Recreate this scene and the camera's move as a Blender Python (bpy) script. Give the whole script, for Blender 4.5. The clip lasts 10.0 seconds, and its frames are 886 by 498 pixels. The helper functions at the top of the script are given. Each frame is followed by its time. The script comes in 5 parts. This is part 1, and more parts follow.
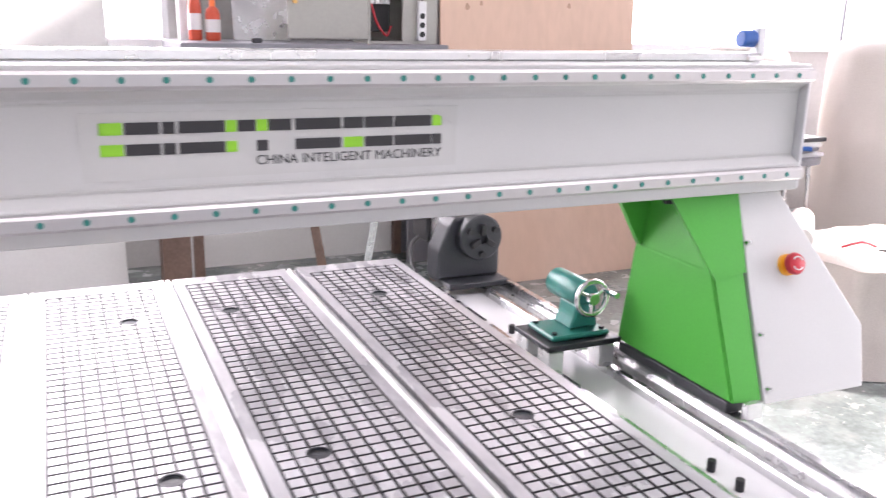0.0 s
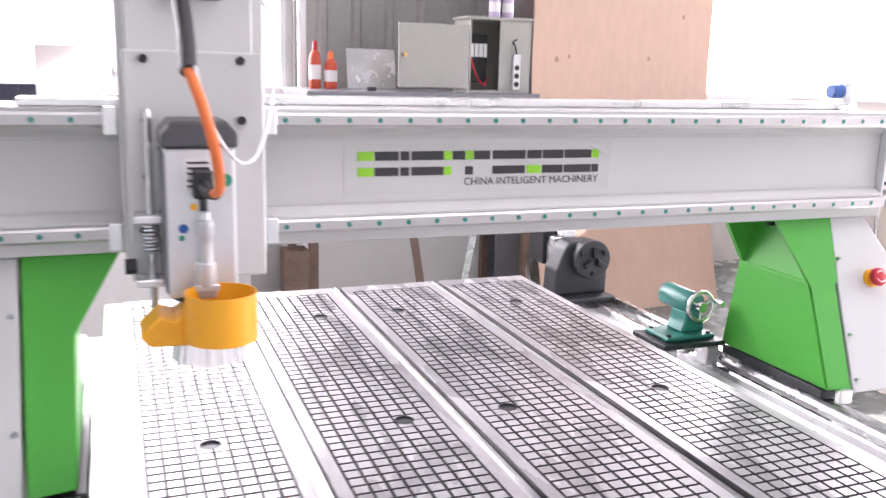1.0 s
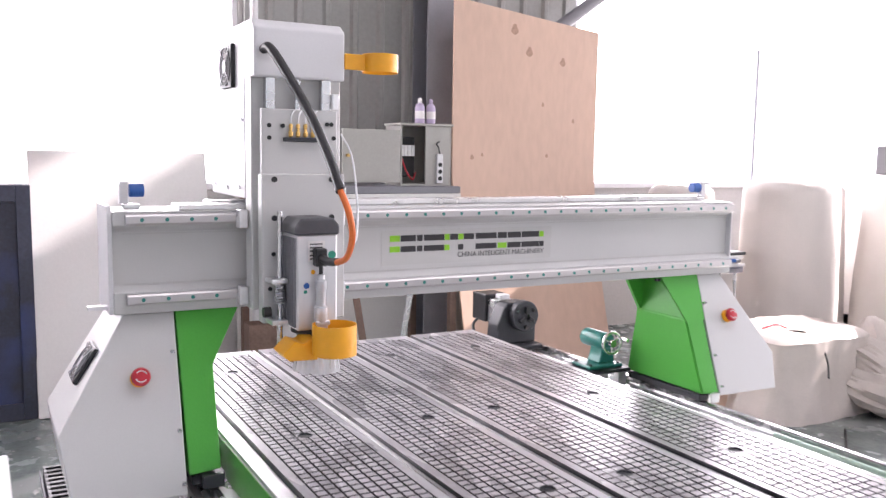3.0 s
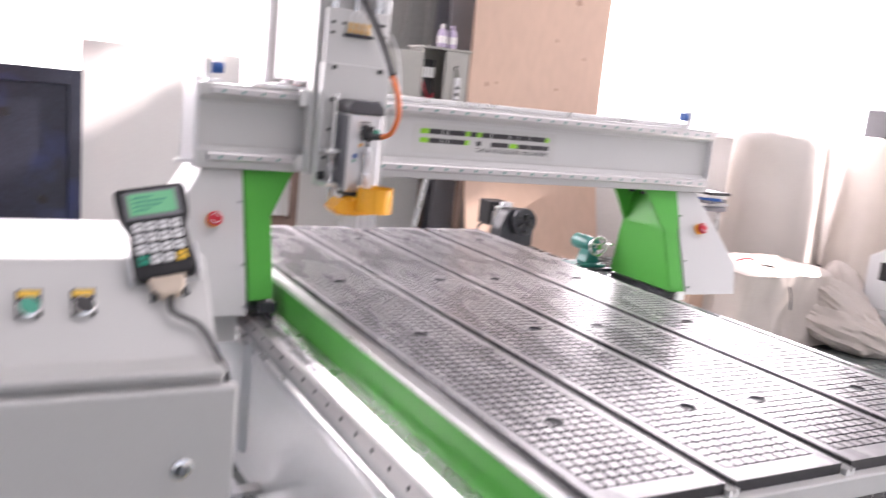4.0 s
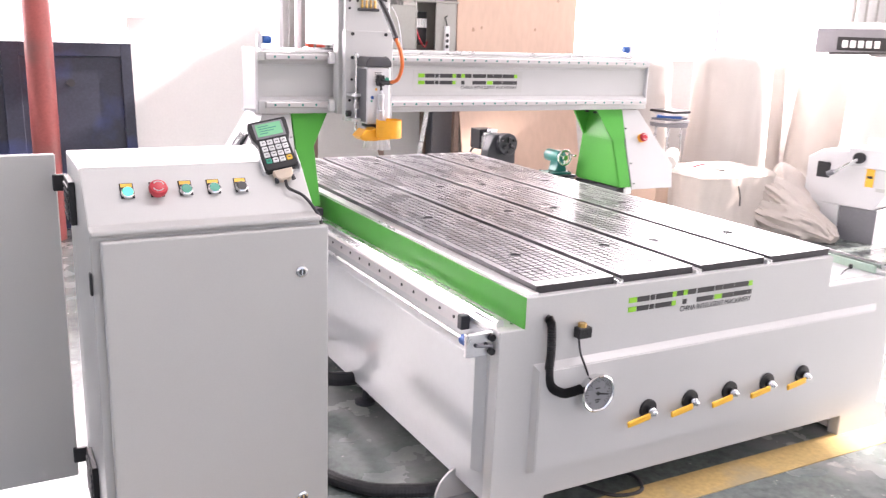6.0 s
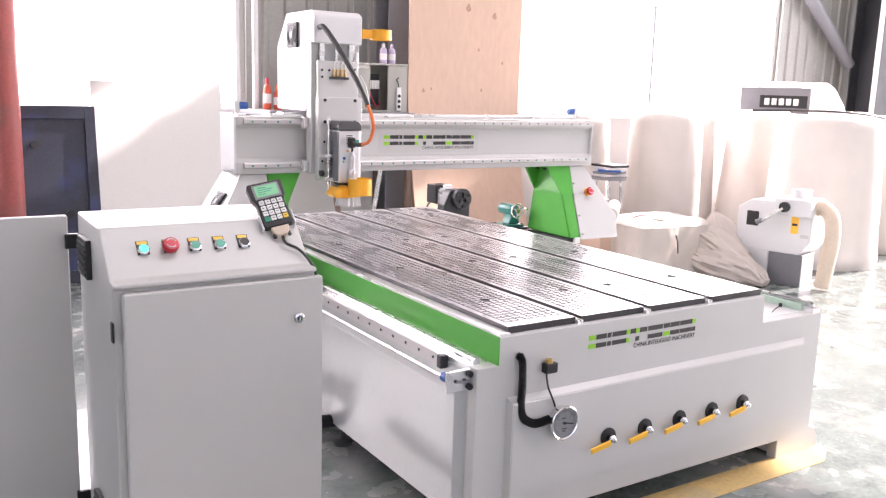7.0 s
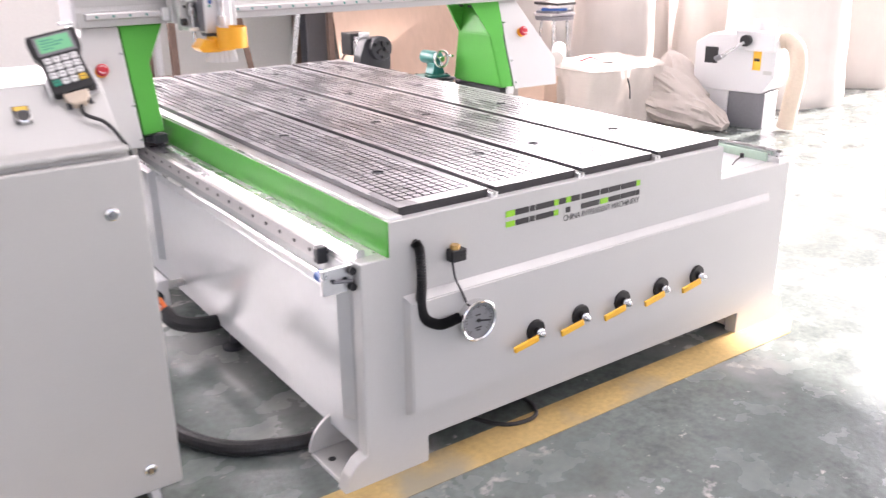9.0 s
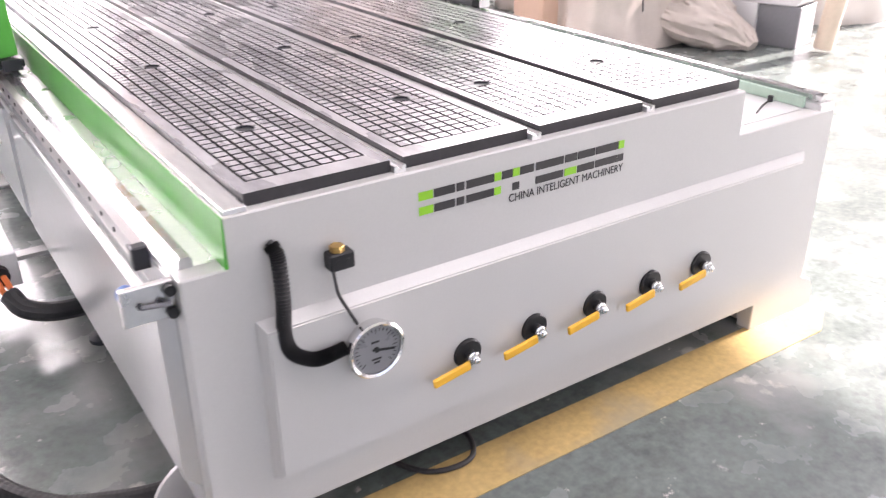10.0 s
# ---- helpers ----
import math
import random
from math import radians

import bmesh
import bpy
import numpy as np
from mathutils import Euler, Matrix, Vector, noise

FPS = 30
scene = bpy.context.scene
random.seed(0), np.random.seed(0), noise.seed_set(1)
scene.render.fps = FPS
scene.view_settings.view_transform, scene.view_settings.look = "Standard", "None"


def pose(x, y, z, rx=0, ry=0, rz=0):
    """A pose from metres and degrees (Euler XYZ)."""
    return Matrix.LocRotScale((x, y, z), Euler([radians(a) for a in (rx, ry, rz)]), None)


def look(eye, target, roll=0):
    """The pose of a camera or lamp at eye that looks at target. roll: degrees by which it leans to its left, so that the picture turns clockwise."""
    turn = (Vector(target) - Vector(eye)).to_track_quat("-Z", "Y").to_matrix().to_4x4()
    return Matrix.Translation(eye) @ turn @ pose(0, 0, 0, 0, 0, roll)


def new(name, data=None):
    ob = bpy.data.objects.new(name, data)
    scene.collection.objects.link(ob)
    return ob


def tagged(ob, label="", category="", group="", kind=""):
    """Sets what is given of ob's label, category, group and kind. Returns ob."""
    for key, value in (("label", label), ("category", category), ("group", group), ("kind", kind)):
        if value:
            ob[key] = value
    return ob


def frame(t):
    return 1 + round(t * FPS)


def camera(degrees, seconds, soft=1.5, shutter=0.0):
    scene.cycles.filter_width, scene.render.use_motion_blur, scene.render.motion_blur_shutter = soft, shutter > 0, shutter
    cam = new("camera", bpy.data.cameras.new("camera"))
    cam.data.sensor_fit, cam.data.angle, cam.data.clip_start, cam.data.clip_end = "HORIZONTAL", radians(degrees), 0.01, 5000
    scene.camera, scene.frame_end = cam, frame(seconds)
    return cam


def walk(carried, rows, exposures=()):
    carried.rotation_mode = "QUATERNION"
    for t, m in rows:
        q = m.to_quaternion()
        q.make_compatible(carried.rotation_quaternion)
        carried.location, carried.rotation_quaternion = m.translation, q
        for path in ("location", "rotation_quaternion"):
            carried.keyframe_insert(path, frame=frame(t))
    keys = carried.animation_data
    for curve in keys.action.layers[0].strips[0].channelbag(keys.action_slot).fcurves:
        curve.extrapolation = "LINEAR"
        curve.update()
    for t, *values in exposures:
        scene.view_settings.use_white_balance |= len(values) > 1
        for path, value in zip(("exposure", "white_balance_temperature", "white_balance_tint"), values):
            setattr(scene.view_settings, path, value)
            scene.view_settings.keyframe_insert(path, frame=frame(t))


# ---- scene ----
cam = camera(54.8, 10.0, soft=1.3, shutter=0.4)
PATH = [
    (0, (0.427, 0.356, 1.525), (1.227, 2.114, 1.006), 1.3),
    (0.5, (0.232, 0.259, 1.533), (0.96, 2.053, 1.032), 1.8),
    (1, (0.008, 0.039, 1.538), (0.711, 1.864, 1.12), 1.5),
    (1.5, (-0.253, -0.082, 1.58), (0.555, 1.721, 1.269), 1.8),
    (2, (-0.432, -0.193, 1.61), (0.472, 1.576, 1.381), 1.6),
    (2.2, (-0.474, -0.274, 1.611), (0.439, 1.494, 1.413), 1.3),
    (3.3, (-0.73, -0.758, 1.609), (0.268, 0.957, 1.363), 0.9),
    (3.5, (-0.792, -0.841, 1.583), (0.252, 0.837, 1.274), 1.9),
    (3.8, (-0.889, -0.969, 1.547), (0.15, 0.704, 1.197), 3.9),
    (4, (-0.969, -1.084, 1.491), (-0.012, 0.636, 1.134), 6.0),
    (4.2, (-1.023, -1.215, 1.449), (-0.234, 0.581, 1.06), 6.2),
    (4.5, (-1.106, -1.388, 1.461), (-0.358, 0.418, 1.035), 5.9),
    (5, (-1.327, -1.696, 1.502), (-0.496, 0.046, 0.977), 1.7),
    (5.5, (-1.392, -1.931, 1.527), (-0.533, -0.199, 1.016), 1.4),
    (5.7, (-1.41, -1.999, 1.538), (-0.526, -0.276, 1.036), 1.8),
    (6.8, (-1.705, -2.248, 1.587), (-0.649, -0.597, 1.189), 1.7),
    (7, (-1.735, -2.278, 1.599), (-0.671, -0.624, 1.236), 1.8),
    (7.5, (-1.76, -2.302, 1.606), (-0.697, -0.646, 1.249), 1.9),
    (8, (-1.72, -2.264, 1.575), (-0.697, -0.622, 1.068), 0.8),
    (8.5, (-1.514, -2.081, 1.509), (-0.477, -0.486, 0.893), -0.3),
    (9, (-1.172, -1.869, 1.489), (-0.086, -0.336, 0.804), -0.7),
    (9.5, (-0.867, -1.595, 1.417), (0.241, -0.117, 0.65), -0.3),
    (10, (-0.488, -1.375, 1.385), (0.513, 0.116, 0.506), -0.4),
]
EXPOSURES = [(t, stops + 1.82, 6330 if t < 4 else 6600, 24 if t < 4 else 25) for t, stops in ((0, 0.1), (1, 0.2), (1.5, 0.25), (2, 0.0), (3.5, -0.15), (4.5, 0.05), (5, 0.2), (5.5, 0.45), (7, 0.22), (7.5, 0.05), (8.5, 0.38), (9, 0.42), (10, 0.36))]
walk(cam, [(t, look(eye, target, roll)) for t, eye, target, roll in PATH], EXPOSURES)

# ---- world and lights ----
world = bpy.data.worlds.new("world")
scene.world = world
world.use_nodes = True
wn = world.node_tree.nodes
sky = wn.new("ShaderNodeTexSky")
sky.sky_type, sky.sun_disc = "NISHITA", False
sky.sun_elevation, sky.sun_rotation = radians(31.7), radians(92.9)
world.node_tree.links.new(sky.outputs[0], wn["Background"].inputs[0])
wn["Background"].inputs[1].default_value = 0.05

sun = new("sun", bpy.data.lights.new("sun", "SUN"))
sun.data.energy, sun.data.angle, sun.data.color = 5.0, radians(0.6), (1.0, 0.94, 0.85)
sun.matrix_world = look((0, 0, 0), (-1.0, 0.05, -0.62))


def window_light(name, centre, target, width, height, power, color=(1.0, 0.985, 0.97)):
    """A soft area lamp: daylight at an opening of the hall, or added fill."""
    lamp = new(name, bpy.data.lights.new(name, "AREA"))
    lamp.data.shape, lamp.data.size, lamp.data.size_y = "RECTANGLE", width, height
    lamp.data.energy, lamp.data.color = power, color
    lamp.matrix_world = look(centre, target)
    return lamp


window_light("daylight_back_left", (-1.95, 5.86, 2.7), (-1.95, 0, 2.7), 6.1, 2.6, 52.0)
window_light("daylight_back_right", (6.55, 5.86, 2.7), (6.55, 0, 2.7), 4.8, 2.6, 56.0)
window_light("daylight_right", (12.4, -0.55, 3.4), (0, -0.55, 3.0), 9.5, 6.5, 140.0)
# front and left lamps add fill from assumed openings out of view
window_light("daylight_front", (0.5, -7.9, 2.3), (0.5, 0, 2.0), 9.0, 4.4, 22.0)
window_light("daylight_left", (-6.9, -0.5, 2.6), (0, -0.5, 2.2), 6.0, 2.6, 6.0)
# added fill from above; the roof is closed over this lamp
window_light("overhead_fill", (3.0, -1.0, 7.3), (3.0, -1.0, 0), 7.0, 3.0, 80.0)


# ---- materials ----
def mat(name, color, rough=0.5, metal=0.0, vary=0.12, scale=6.0, fine=60.0, bump=0.05, stain=None, spec=0.5, stain_at=0.6, rvar=0.08, stretch=(1, 1, 1), scuff=None):
    """A surface with variation at two scales, fine relief and, if given, stains of another colour."""
    m = bpy.data.materials.new(name)
    m.use_nodes = True
    nt, n = m.node_tree, m.node_tree.nodes
    b = n["Principled BSDF"]
    tc = n.new("ShaderNodeTexCoord")
    big, small = n.new("ShaderNodeTexNoise"), n.new("ShaderNodeTexNoise")
    big.inputs["Scale"].default_value, big.inputs["Detail"].default_value = scale, 5
    small.inputs["Scale"].default_value, small.inputs["Detail"].default_value = fine, 3
    grow = n.new("ShaderNodeMapping")
    grow.inputs["Scale"].default_value = stretch
    nt.links.new(tc.outputs["Object"], grow.inputs["Vector"])
    for q in (big, small):
        nt.links.new(grow.outputs[0], q.inputs["Vector"])
    add = n.new("ShaderNodeMath")
    add.operation = "ADD"
    nt.links.new(big.outputs[0], add.inputs[0])
    nt.links.new(small.outputs[0], add.inputs[1])
    ramp = n.new("ShaderNodeMapRange")
    ramp.inputs["From Min"].default_value, ramp.inputs["From Max"].default_value = 0.6, 1.4
    ramp.inputs["To Min"].default_value, ramp.inputs["To Max"].default_value = 1 - vary, 1 + vary
    nt.links.new(add.outputs[0], ramp.inputs["Value"])
    mul = n.new("ShaderNodeMix")
    mul.data_type, mul.blend_type = "RGBA", "MULTIPLY"
    mul.inputs["Factor"].default_value = 1.0
    mul.inputs[6].default_value = (*color, 1)
    nt.links.new(ramp.outputs[0], mul.inputs[7])
    out = mul.outputs[2]
    if stain:
        spot = n.new("ShaderNodeTexNoise")
        spot.inputs["Scale"].default_value, spot.inputs["Detail"].default_value = scale * 0.45, 8
        nt.links.new(grow.outputs[0], spot.inputs["Vector"])
        cut = n.new("ShaderNodeMapRange")
        cut.inputs["From Min"].default_value, cut.inputs["From Max"].default_value = stain_at - 0.05, stain_at + 0.08
        nt.links.new(spot.outputs[0], cut.inputs["Value"])
        mix = n.new("ShaderNodeMix")
        mix.data_type = "RGBA"
        nt.links.new(cut.outputs[0], mix.inputs["Factor"])
        nt.links.new(out, mix.inputs[6])
        mix.inputs[7].default_value = (*stain, 1)
        out = mix.outputs[2]
    if scuff:
        # sparse small bare spots and specks
        for size, at in ((6.0, 0.655), (24.0, 0.685)):
            spot = n.new("ShaderNodeTexNoise")
            spot.inputs["Scale"].default_value, spot.inputs["Detail"].default_value = size, 6
            spot.inputs["Roughness"].default_value = 0.6
            nt.links.new(grow.outputs[0], spot.inputs["Vector"])
            cut = n.new("ShaderNodeMapRange")
            cut.inputs["From Min"].default_value, cut.inputs["From Max"].default_value = at - 0.02, at + 0.03
            nt.links.new(spot.outputs[0], cut.inputs["Value"])
            mix = n.new("ShaderNodeMix")
            mix.data_type = "RGBA"
            nt.links.new(cut.outputs[0], mix.inputs["Factor"])
            nt.links.new(out, mix.inputs[6])
            mix.inputs[7].default_value = (*scuff, 1)
            out = mix.outputs[2]
    nt.links.new(out, b.inputs["Base Color"])
    rr = n.new("ShaderNodeMapRange")
    rr.inputs["From Min"].default_value, rr.inputs["From Max"].default_value = 0.3, 0.7
    rr.inputs["To Min"].default_value, rr.inputs["To Max"].default_value = max(0.03, rough - rvar), min(1, rough + rvar)
    nt.links.new(big.outputs[0], rr.inputs["Value"])
    nt.links.new(rr.outputs[0], b.inputs["Roughness"])
    b.inputs["Metallic"].default_value = metal
    b.inputs["Specular IOR Level"].default_value = spec
    if bump:
        bp = n.new("ShaderNodeBump")
        bp.inputs["Strength"].default_value, bp.inputs["Distance"].default_value = bump, 0.01
        nt.links.new(small.outputs[0], bp.inputs["Height"])
        nt.links.new(bp.outputs[0], b.inputs["Normal"])
    return m


WHITE = mat("white_powder_coat", (0.575, 0.575, 0.565), 0.30, vary=0.03, scale=2, fine=220, bump=0.03, rvar=0.02)
GLOSSW = mat("glossy_grey_sheet_paint", (0.56, 0.575, 0.58), 0.14, vary=0.03, scale=2, fine=40, bump=0, rvar=0.01, spec=0.65)
HOODW = mat("white_sheet_paint", (0.68, 0.68, 0.69), 0.32, vary=0.03, scale=2, fine=200, bump=0.03, rvar=0.02)
CABG = mat("light_grey_cabinet_paint", (0.53, 0.53, 0.515), 0.36, vary=0.03, scale=2, fine=260, bump=0.04, rvar=0.02)
GREEN = mat("bright_green_paint", (0.068, 0.375, 0.05), 0.38, vary=0.06, scale=3, fine=180, bump=0.03, spec=0.32)
ALU = mat("milled_aluminium", (0.80, 0.80, 0.80), 0.30, 0.9, vary=0.06, scale=8, fine=90, bump=0.04)
STEEL = mat("ground_steel", (0.62, 0.62, 0.63), 0.25, 1.0, vary=0.08, scale=10, fine=120, bump=0.03)
CHROME = mat("chrome", (0.8, 0.8, 0.8), 0.12, 1.0, vary=0.04, bump=0.0)
GROOVE = mat("shaded_groove_grey", (0.030, 0.029, 0.032), 0.5, vary=0.2)
SPIN = mat("spindle_aluminium", (0.68, 0.68, 0.69), 0.38, 0.65, vary=0.05, rvar=0.04, stretch=(1, 1, 0.2))
RAILM = mat("brushed_rail_steel", (0.55, 0.535, 0.535), 0.42, 0.75, vary=0.03, bump=0.02, rvar=0.03)
PVC = mat("dark_grey_vacuum_board", (0.40, 0.392, 0.408), 0.28, vary=0.28, scale=9, fine=40, bump=0.02, stain=(0.50, 0.492, 0.51), stain_at=0.58, spec=0.85, rvar=0.05, stretch=(1, 0.35, 1))
DARK = mat("groove_black", (0.02, 0.02, 0.022), 0.6, vary=0.2)
BLACK = mat("black_plastic", (0.014, 0.014, 0.016), 0.42, vary=0.15)
RUBBER = mat("black_rubber", (0.025, 0.025, 0.027), 0.48, vary=0.2)
IRON = mat("dark_grey_cast_iron", (0.030, 0.032, 0.038), 0.42, vary=0.15, fine=150, bump=0.12)
TEAL = mat("teal_green_paint", (0.02, 0.20, 0.17), 0.35, vary=0.12)
YELLOW = mat("orange_yellow_plastic", (0.90, 0.42, 0.02), 0.35, vary=0.05)
YHAND = mat("yellow_lever_sleeve", (0.92, 0.50, 0.04), 0.4, vary=0.05)
RED = mat("red_plastic", (0.52, 0.025, 0.04), 0.32, vary=0.05)
ORANGE = mat("orange_cable", (0.85, 0.20, 0.05), 0.45, vary=0.05)
BRASS = mat("brass", (0.70, 0.45, 0.16), 0.3, 1.0, vary=0.1)
BLUE = mat("blue_plastic", (0.02, 0.10, 0.36), 0.4, vary=0.08)
LOGO_D = mat("sticker_charcoal", (0.035, 0.033, 0.036), 0.4, vary=0.05)
LOGO_G = mat("sticker_lime", (0.28, 0.66, 0.03), 0.4, vary=0.05)
FILM = mat("clear_sticker_film", (0.585, 0.585, 0.57), 0.16, vary=0.02, bump=0.02)
BTN_G = mat("green_button", (0.02, 0.30, 0.20), 0.3, vary=0.05)
PLATE_Y = mat("yellow_nameplate", (0.80, 0.50, 0.05), 0.4, vary=0.05)
GAUGE = mat("white_dial", (0.25, 0.255, 0.27), 0.3, vary=0.02)
KEYCAP = mat("white_keys", (0.75, 0.75, 0.75), 0.45, vary=0.03)
FLOOR = mat("worn_green_floor_paint", (0.155, 0.184, 0.175), 0.24, vary=0.34, scale=6.5, fine=45, bump=0.10, stain=(0.27, 0.285, 0.275), stain_at=0.57, spec=0.85, scuff=(0.52, 0.51, 0.48))
STRIPM = mat("scuffed_aluminium_strip", (0.88, 0.88, 0.88), 0.33, 0.75, vary=0.10, scale=14, fine=80, bump=0.03, stain=(0.55, 0.545, 0.56), stain_at=0.58, stretch=(1, 0.25, 1))
PALEG = mat("pale_green_plastic", (0.50, 0.66, 0.55), 0.35, vary=0.08)
ZINC = mat("zinc_fitting", (0.62, 0.63, 0.65), 0.38, 0.4, vary=0.05)
CAPG = mat("dark_grey_fan_cap", (0.075, 0.075, 0.083), 0.4, vary=0.08)
BOXG = mat("grey_beige_box_paint", (0.36, 0.355, 0.325), 0.45, vary=0.06, scale=4)
LINE = mat("yellow_floor_line", (0.52, 0.37, 0.15), 0.5, vary=0.24, scale=5, fine=50, stain=(0.34, 0.30, 0.21), stain_at=0.57)
CLAD = mat("grey_sheet_cladding", (0.31, 0.31, 0.295), 0.5, 0.2, vary=0.10, scale=1.5, fine=30)
PLASTER = mat("grey_white_wall", (0.50, 0.49, 0.48), 0.7, vary=0.08, scale=1.2, fine=40, stain=(0.50, 0.49, 0.47), stain_at=0.62)
CEIL = mat("pale_roof_sheet", (0.45, 0.45, 0.45), 0.6, vary=0.05)
PLY = mat("plywood", (0.60, 0.425, 0.325), 0.6, vary=0.09, scale=1.6, fine=20, bump=0.05, stain=(0.53, 0.36, 0.265), stain_at=0.60, stretch=(1, 1, 0.35))
CLOTH = mat("white_woven_cloth", (0.64, 0.595, 0.56), 0.75, vary=0.08, scale=3, fine=160, bump=0.25)
TARP = mat("cream_woven_tarp", (0.56, 0.50, 0.455), 0.40, vary=0.12, scale=5, fine=150, bump=0.25)
REDP = mat("red_oxide_paint", (0.36, 0.085, 0.075), 0.5, vary=0.18, scale=4, stain=(0.25, 0.09, 0.08))
NAVY = mat("dark_blue_steel", (0.022, 0.026, 0.045), 0.45, vary=0.4, scale=3, stain=(0.03, 0.045, 0.14), stain_at=0.56)
PANEL = mat("cream_board", (0.70, 0.685, 0.66), 0.6, vary=0.04, scale=1.5)
BROWN = mat("brown_rusty_steel", (0.16, 0.10, 0.075), 0.6, vary=0.3, scale=8)
TUBE = mat("beige_flexible_hose", (0.66, 0.55, 0.44), 0.6, vary=0.08)
BRISTLE = mat("clear_bristle", (0.78, 0.79, 0.80), 0.3, vary=0.06)
PURPLE = mat("lilac_bottle", (0.50, 0.42, 0.58), 0.35, vary=0.06)
LABELW = mat("white_label", (0.75, 0.73, 0.72), 0.5, vary=0.04)
ORBOT = mat("orange_red_bottle", (0.60, 0.085, 0.04), 0.35, vary=0.06)
KNOT = mat("plywood_knot", (0.38, 0.24, 0.17), 0.6, vary=0.3, scale=30)
SWITCHW = mat("white_rocker", (0.8, 0.8, 0.8), 0.4, vary=0.02)
STEELG = mat("grey_box_paint", (0.20, 0.20, 0.22), 0.45, vary=0.08)


def glow(name, color, strength):
    m = bpy.data.materials.new(name)
    m.use_nodes = True
    b = m.node_tree.nodes["Principled BSDF"]
    b.inputs["Base Color"].default_value = (*color, 1)
    b.inputs["Emission Color"].default_value = (*color, 1)
    b.inputs["Emission Strength"].default_value = strength
    b.inputs["Roughness"].default_value = 0.25
    return m


HAZE = glow("daylight_haze", (1.0, 0.99, 0.98), 1.9)
SKIRT = mat("clear_bristle_skirt", (0.85, 0.86, 0.87), 0.45, vary=0.05, fine=200)
SKIRT.node_tree.nodes["Principled BSDF"].inputs["Transmission Weight"].default_value = 0.55
SKIRT.node_tree.nodes["Principled BSDF"].inputs["IOR"].default_value = 1.1
LCD = glow("green_lcd", (0.17, 0.50, 0.27), 0.05)
LIT = glow("lit_green_button", (0.02, 0.75, 0.38), 0.27)


# ---- mesh helpers ----
AT = {}


def thing(name, place, label, category, group="", kind=""):
    ob = new(name)
    ob.empty_display_size = 0.05
    ob.location = place
    AT[ob.name] = Vector(place)
    return tagged(ob, label, category, group, kind)


def part(name, bm, material, parent=None, label="", smooth=False):
    """Links a bmesh in world coordinates as one object with its origin in its middle, under parent if given."""
    me = bpy.data.meshes.new(name)
    bmesh.ops.recalc_face_normals(bm, faces=bm.faces)
    xs = [v.co for v in bm.verts]
    c = Vector([(min(v[i] for v in xs) + max(v[i] for v in xs)) / 2 for i in range(3)])
    bm.transform(Matrix.Translation(-c))
    bm.to_mesh(me)
    bm.free()
    if smooth:
        me.polygons.foreach_set("use_smooth", [True] * len(me.polygons))
        me.set_sharp_from_angle(angle=radians(40))
    me.materials.append(material)
    ob = new(name, me)
    AT[ob.name] = c
    if parent:
        ob.parent = parent
        ob.location = c - AT[parent.name]
    else:
        ob.location = c
    if label:
        ob["label"] = label
    return ob


def box(bm, x0, x1, y0, y1, z0, z1, bevel=0.0, seg=1):
    made = bmesh.ops.create_cube(bm, size=1)["verts"]
    for v in made:
        v.co = ((x0 + x1) / 2 + v.co.x * (x1 - x0), (y0 + y1) / 2 + v.co.y * (y1 - y0), (z0 + z1) / 2 + v.co.z * (z1 - z0))
    if bevel:
        edges = list({e for v in made for e in v.link_edges})
        bmesh.ops.bevel(bm, geom=edges, offset=bevel, segments=seg, affect="EDGES", profile=0.5)
    return bm


def B(*a, **k):
    return box(bmesh.new(), *a, **k)


def prism(pts, axis, a, b, bevel=0.0, bm=None, seg=1):
    """A polygon pushed along an axis from a to b. Its points are the two other coordinates, in the order x, y, z."""
    bm = bm or bmesh.new()
    def at(p, q):
        return {"x": (q, p[0], p[1]), "y": (p[0], q, p[1]), "z": (p[0], p[1], q)}[axis]
    lo, hi = [bm.verts.new(at(p, a)) for p in pts], [bm.verts.new(at(p, b)) for p in pts]
    faces = [bm.faces.new(lo), bm.faces.new(hi[::-1])]
    for i in range(len(pts)):
        j = (i + 1) % len(pts)
        faces.append(bm.faces.new((lo[i], hi[i], hi[j], lo[j])))
    bmesh.ops.recalc_face_normals(bm, faces=faces)
    if bevel:
        edges = list({e for f in faces for e in f.edges})
        bmesh.ops.bevel(bm, geom=edges, offset=bevel, segments=seg, affect="EDGES", profile=0.5)
    return bm


def rod(p0, p1, r, r2=None, seg=20, bm=None, bevel=0.0):
    bm = bm or bmesh.new()
    p0, p1 = Vector(p0), Vector(p1)
    d = p1 - p0
    m = Matrix.Translation((p0 + p1) / 2) @ d.to_track_quat("Z", "Y").to_matrix().to_4x4()
    made = bmesh.ops.create_cone(bm, cap_ends=True, segments=seg, radius1=r, radius2=r if r2 is None else r2, depth=d.length, matrix=m)["verts"]
    if bevel:
        edges = [e for e in {e for v in made for e in v.link_edges} if any(len(f.verts) > 4 for f in e.link_faces)]
        bmesh.ops.bevel(bm, geom=edges, offset=bevel, segments=2, affect="EDGES", profile=0.5)
    return bm


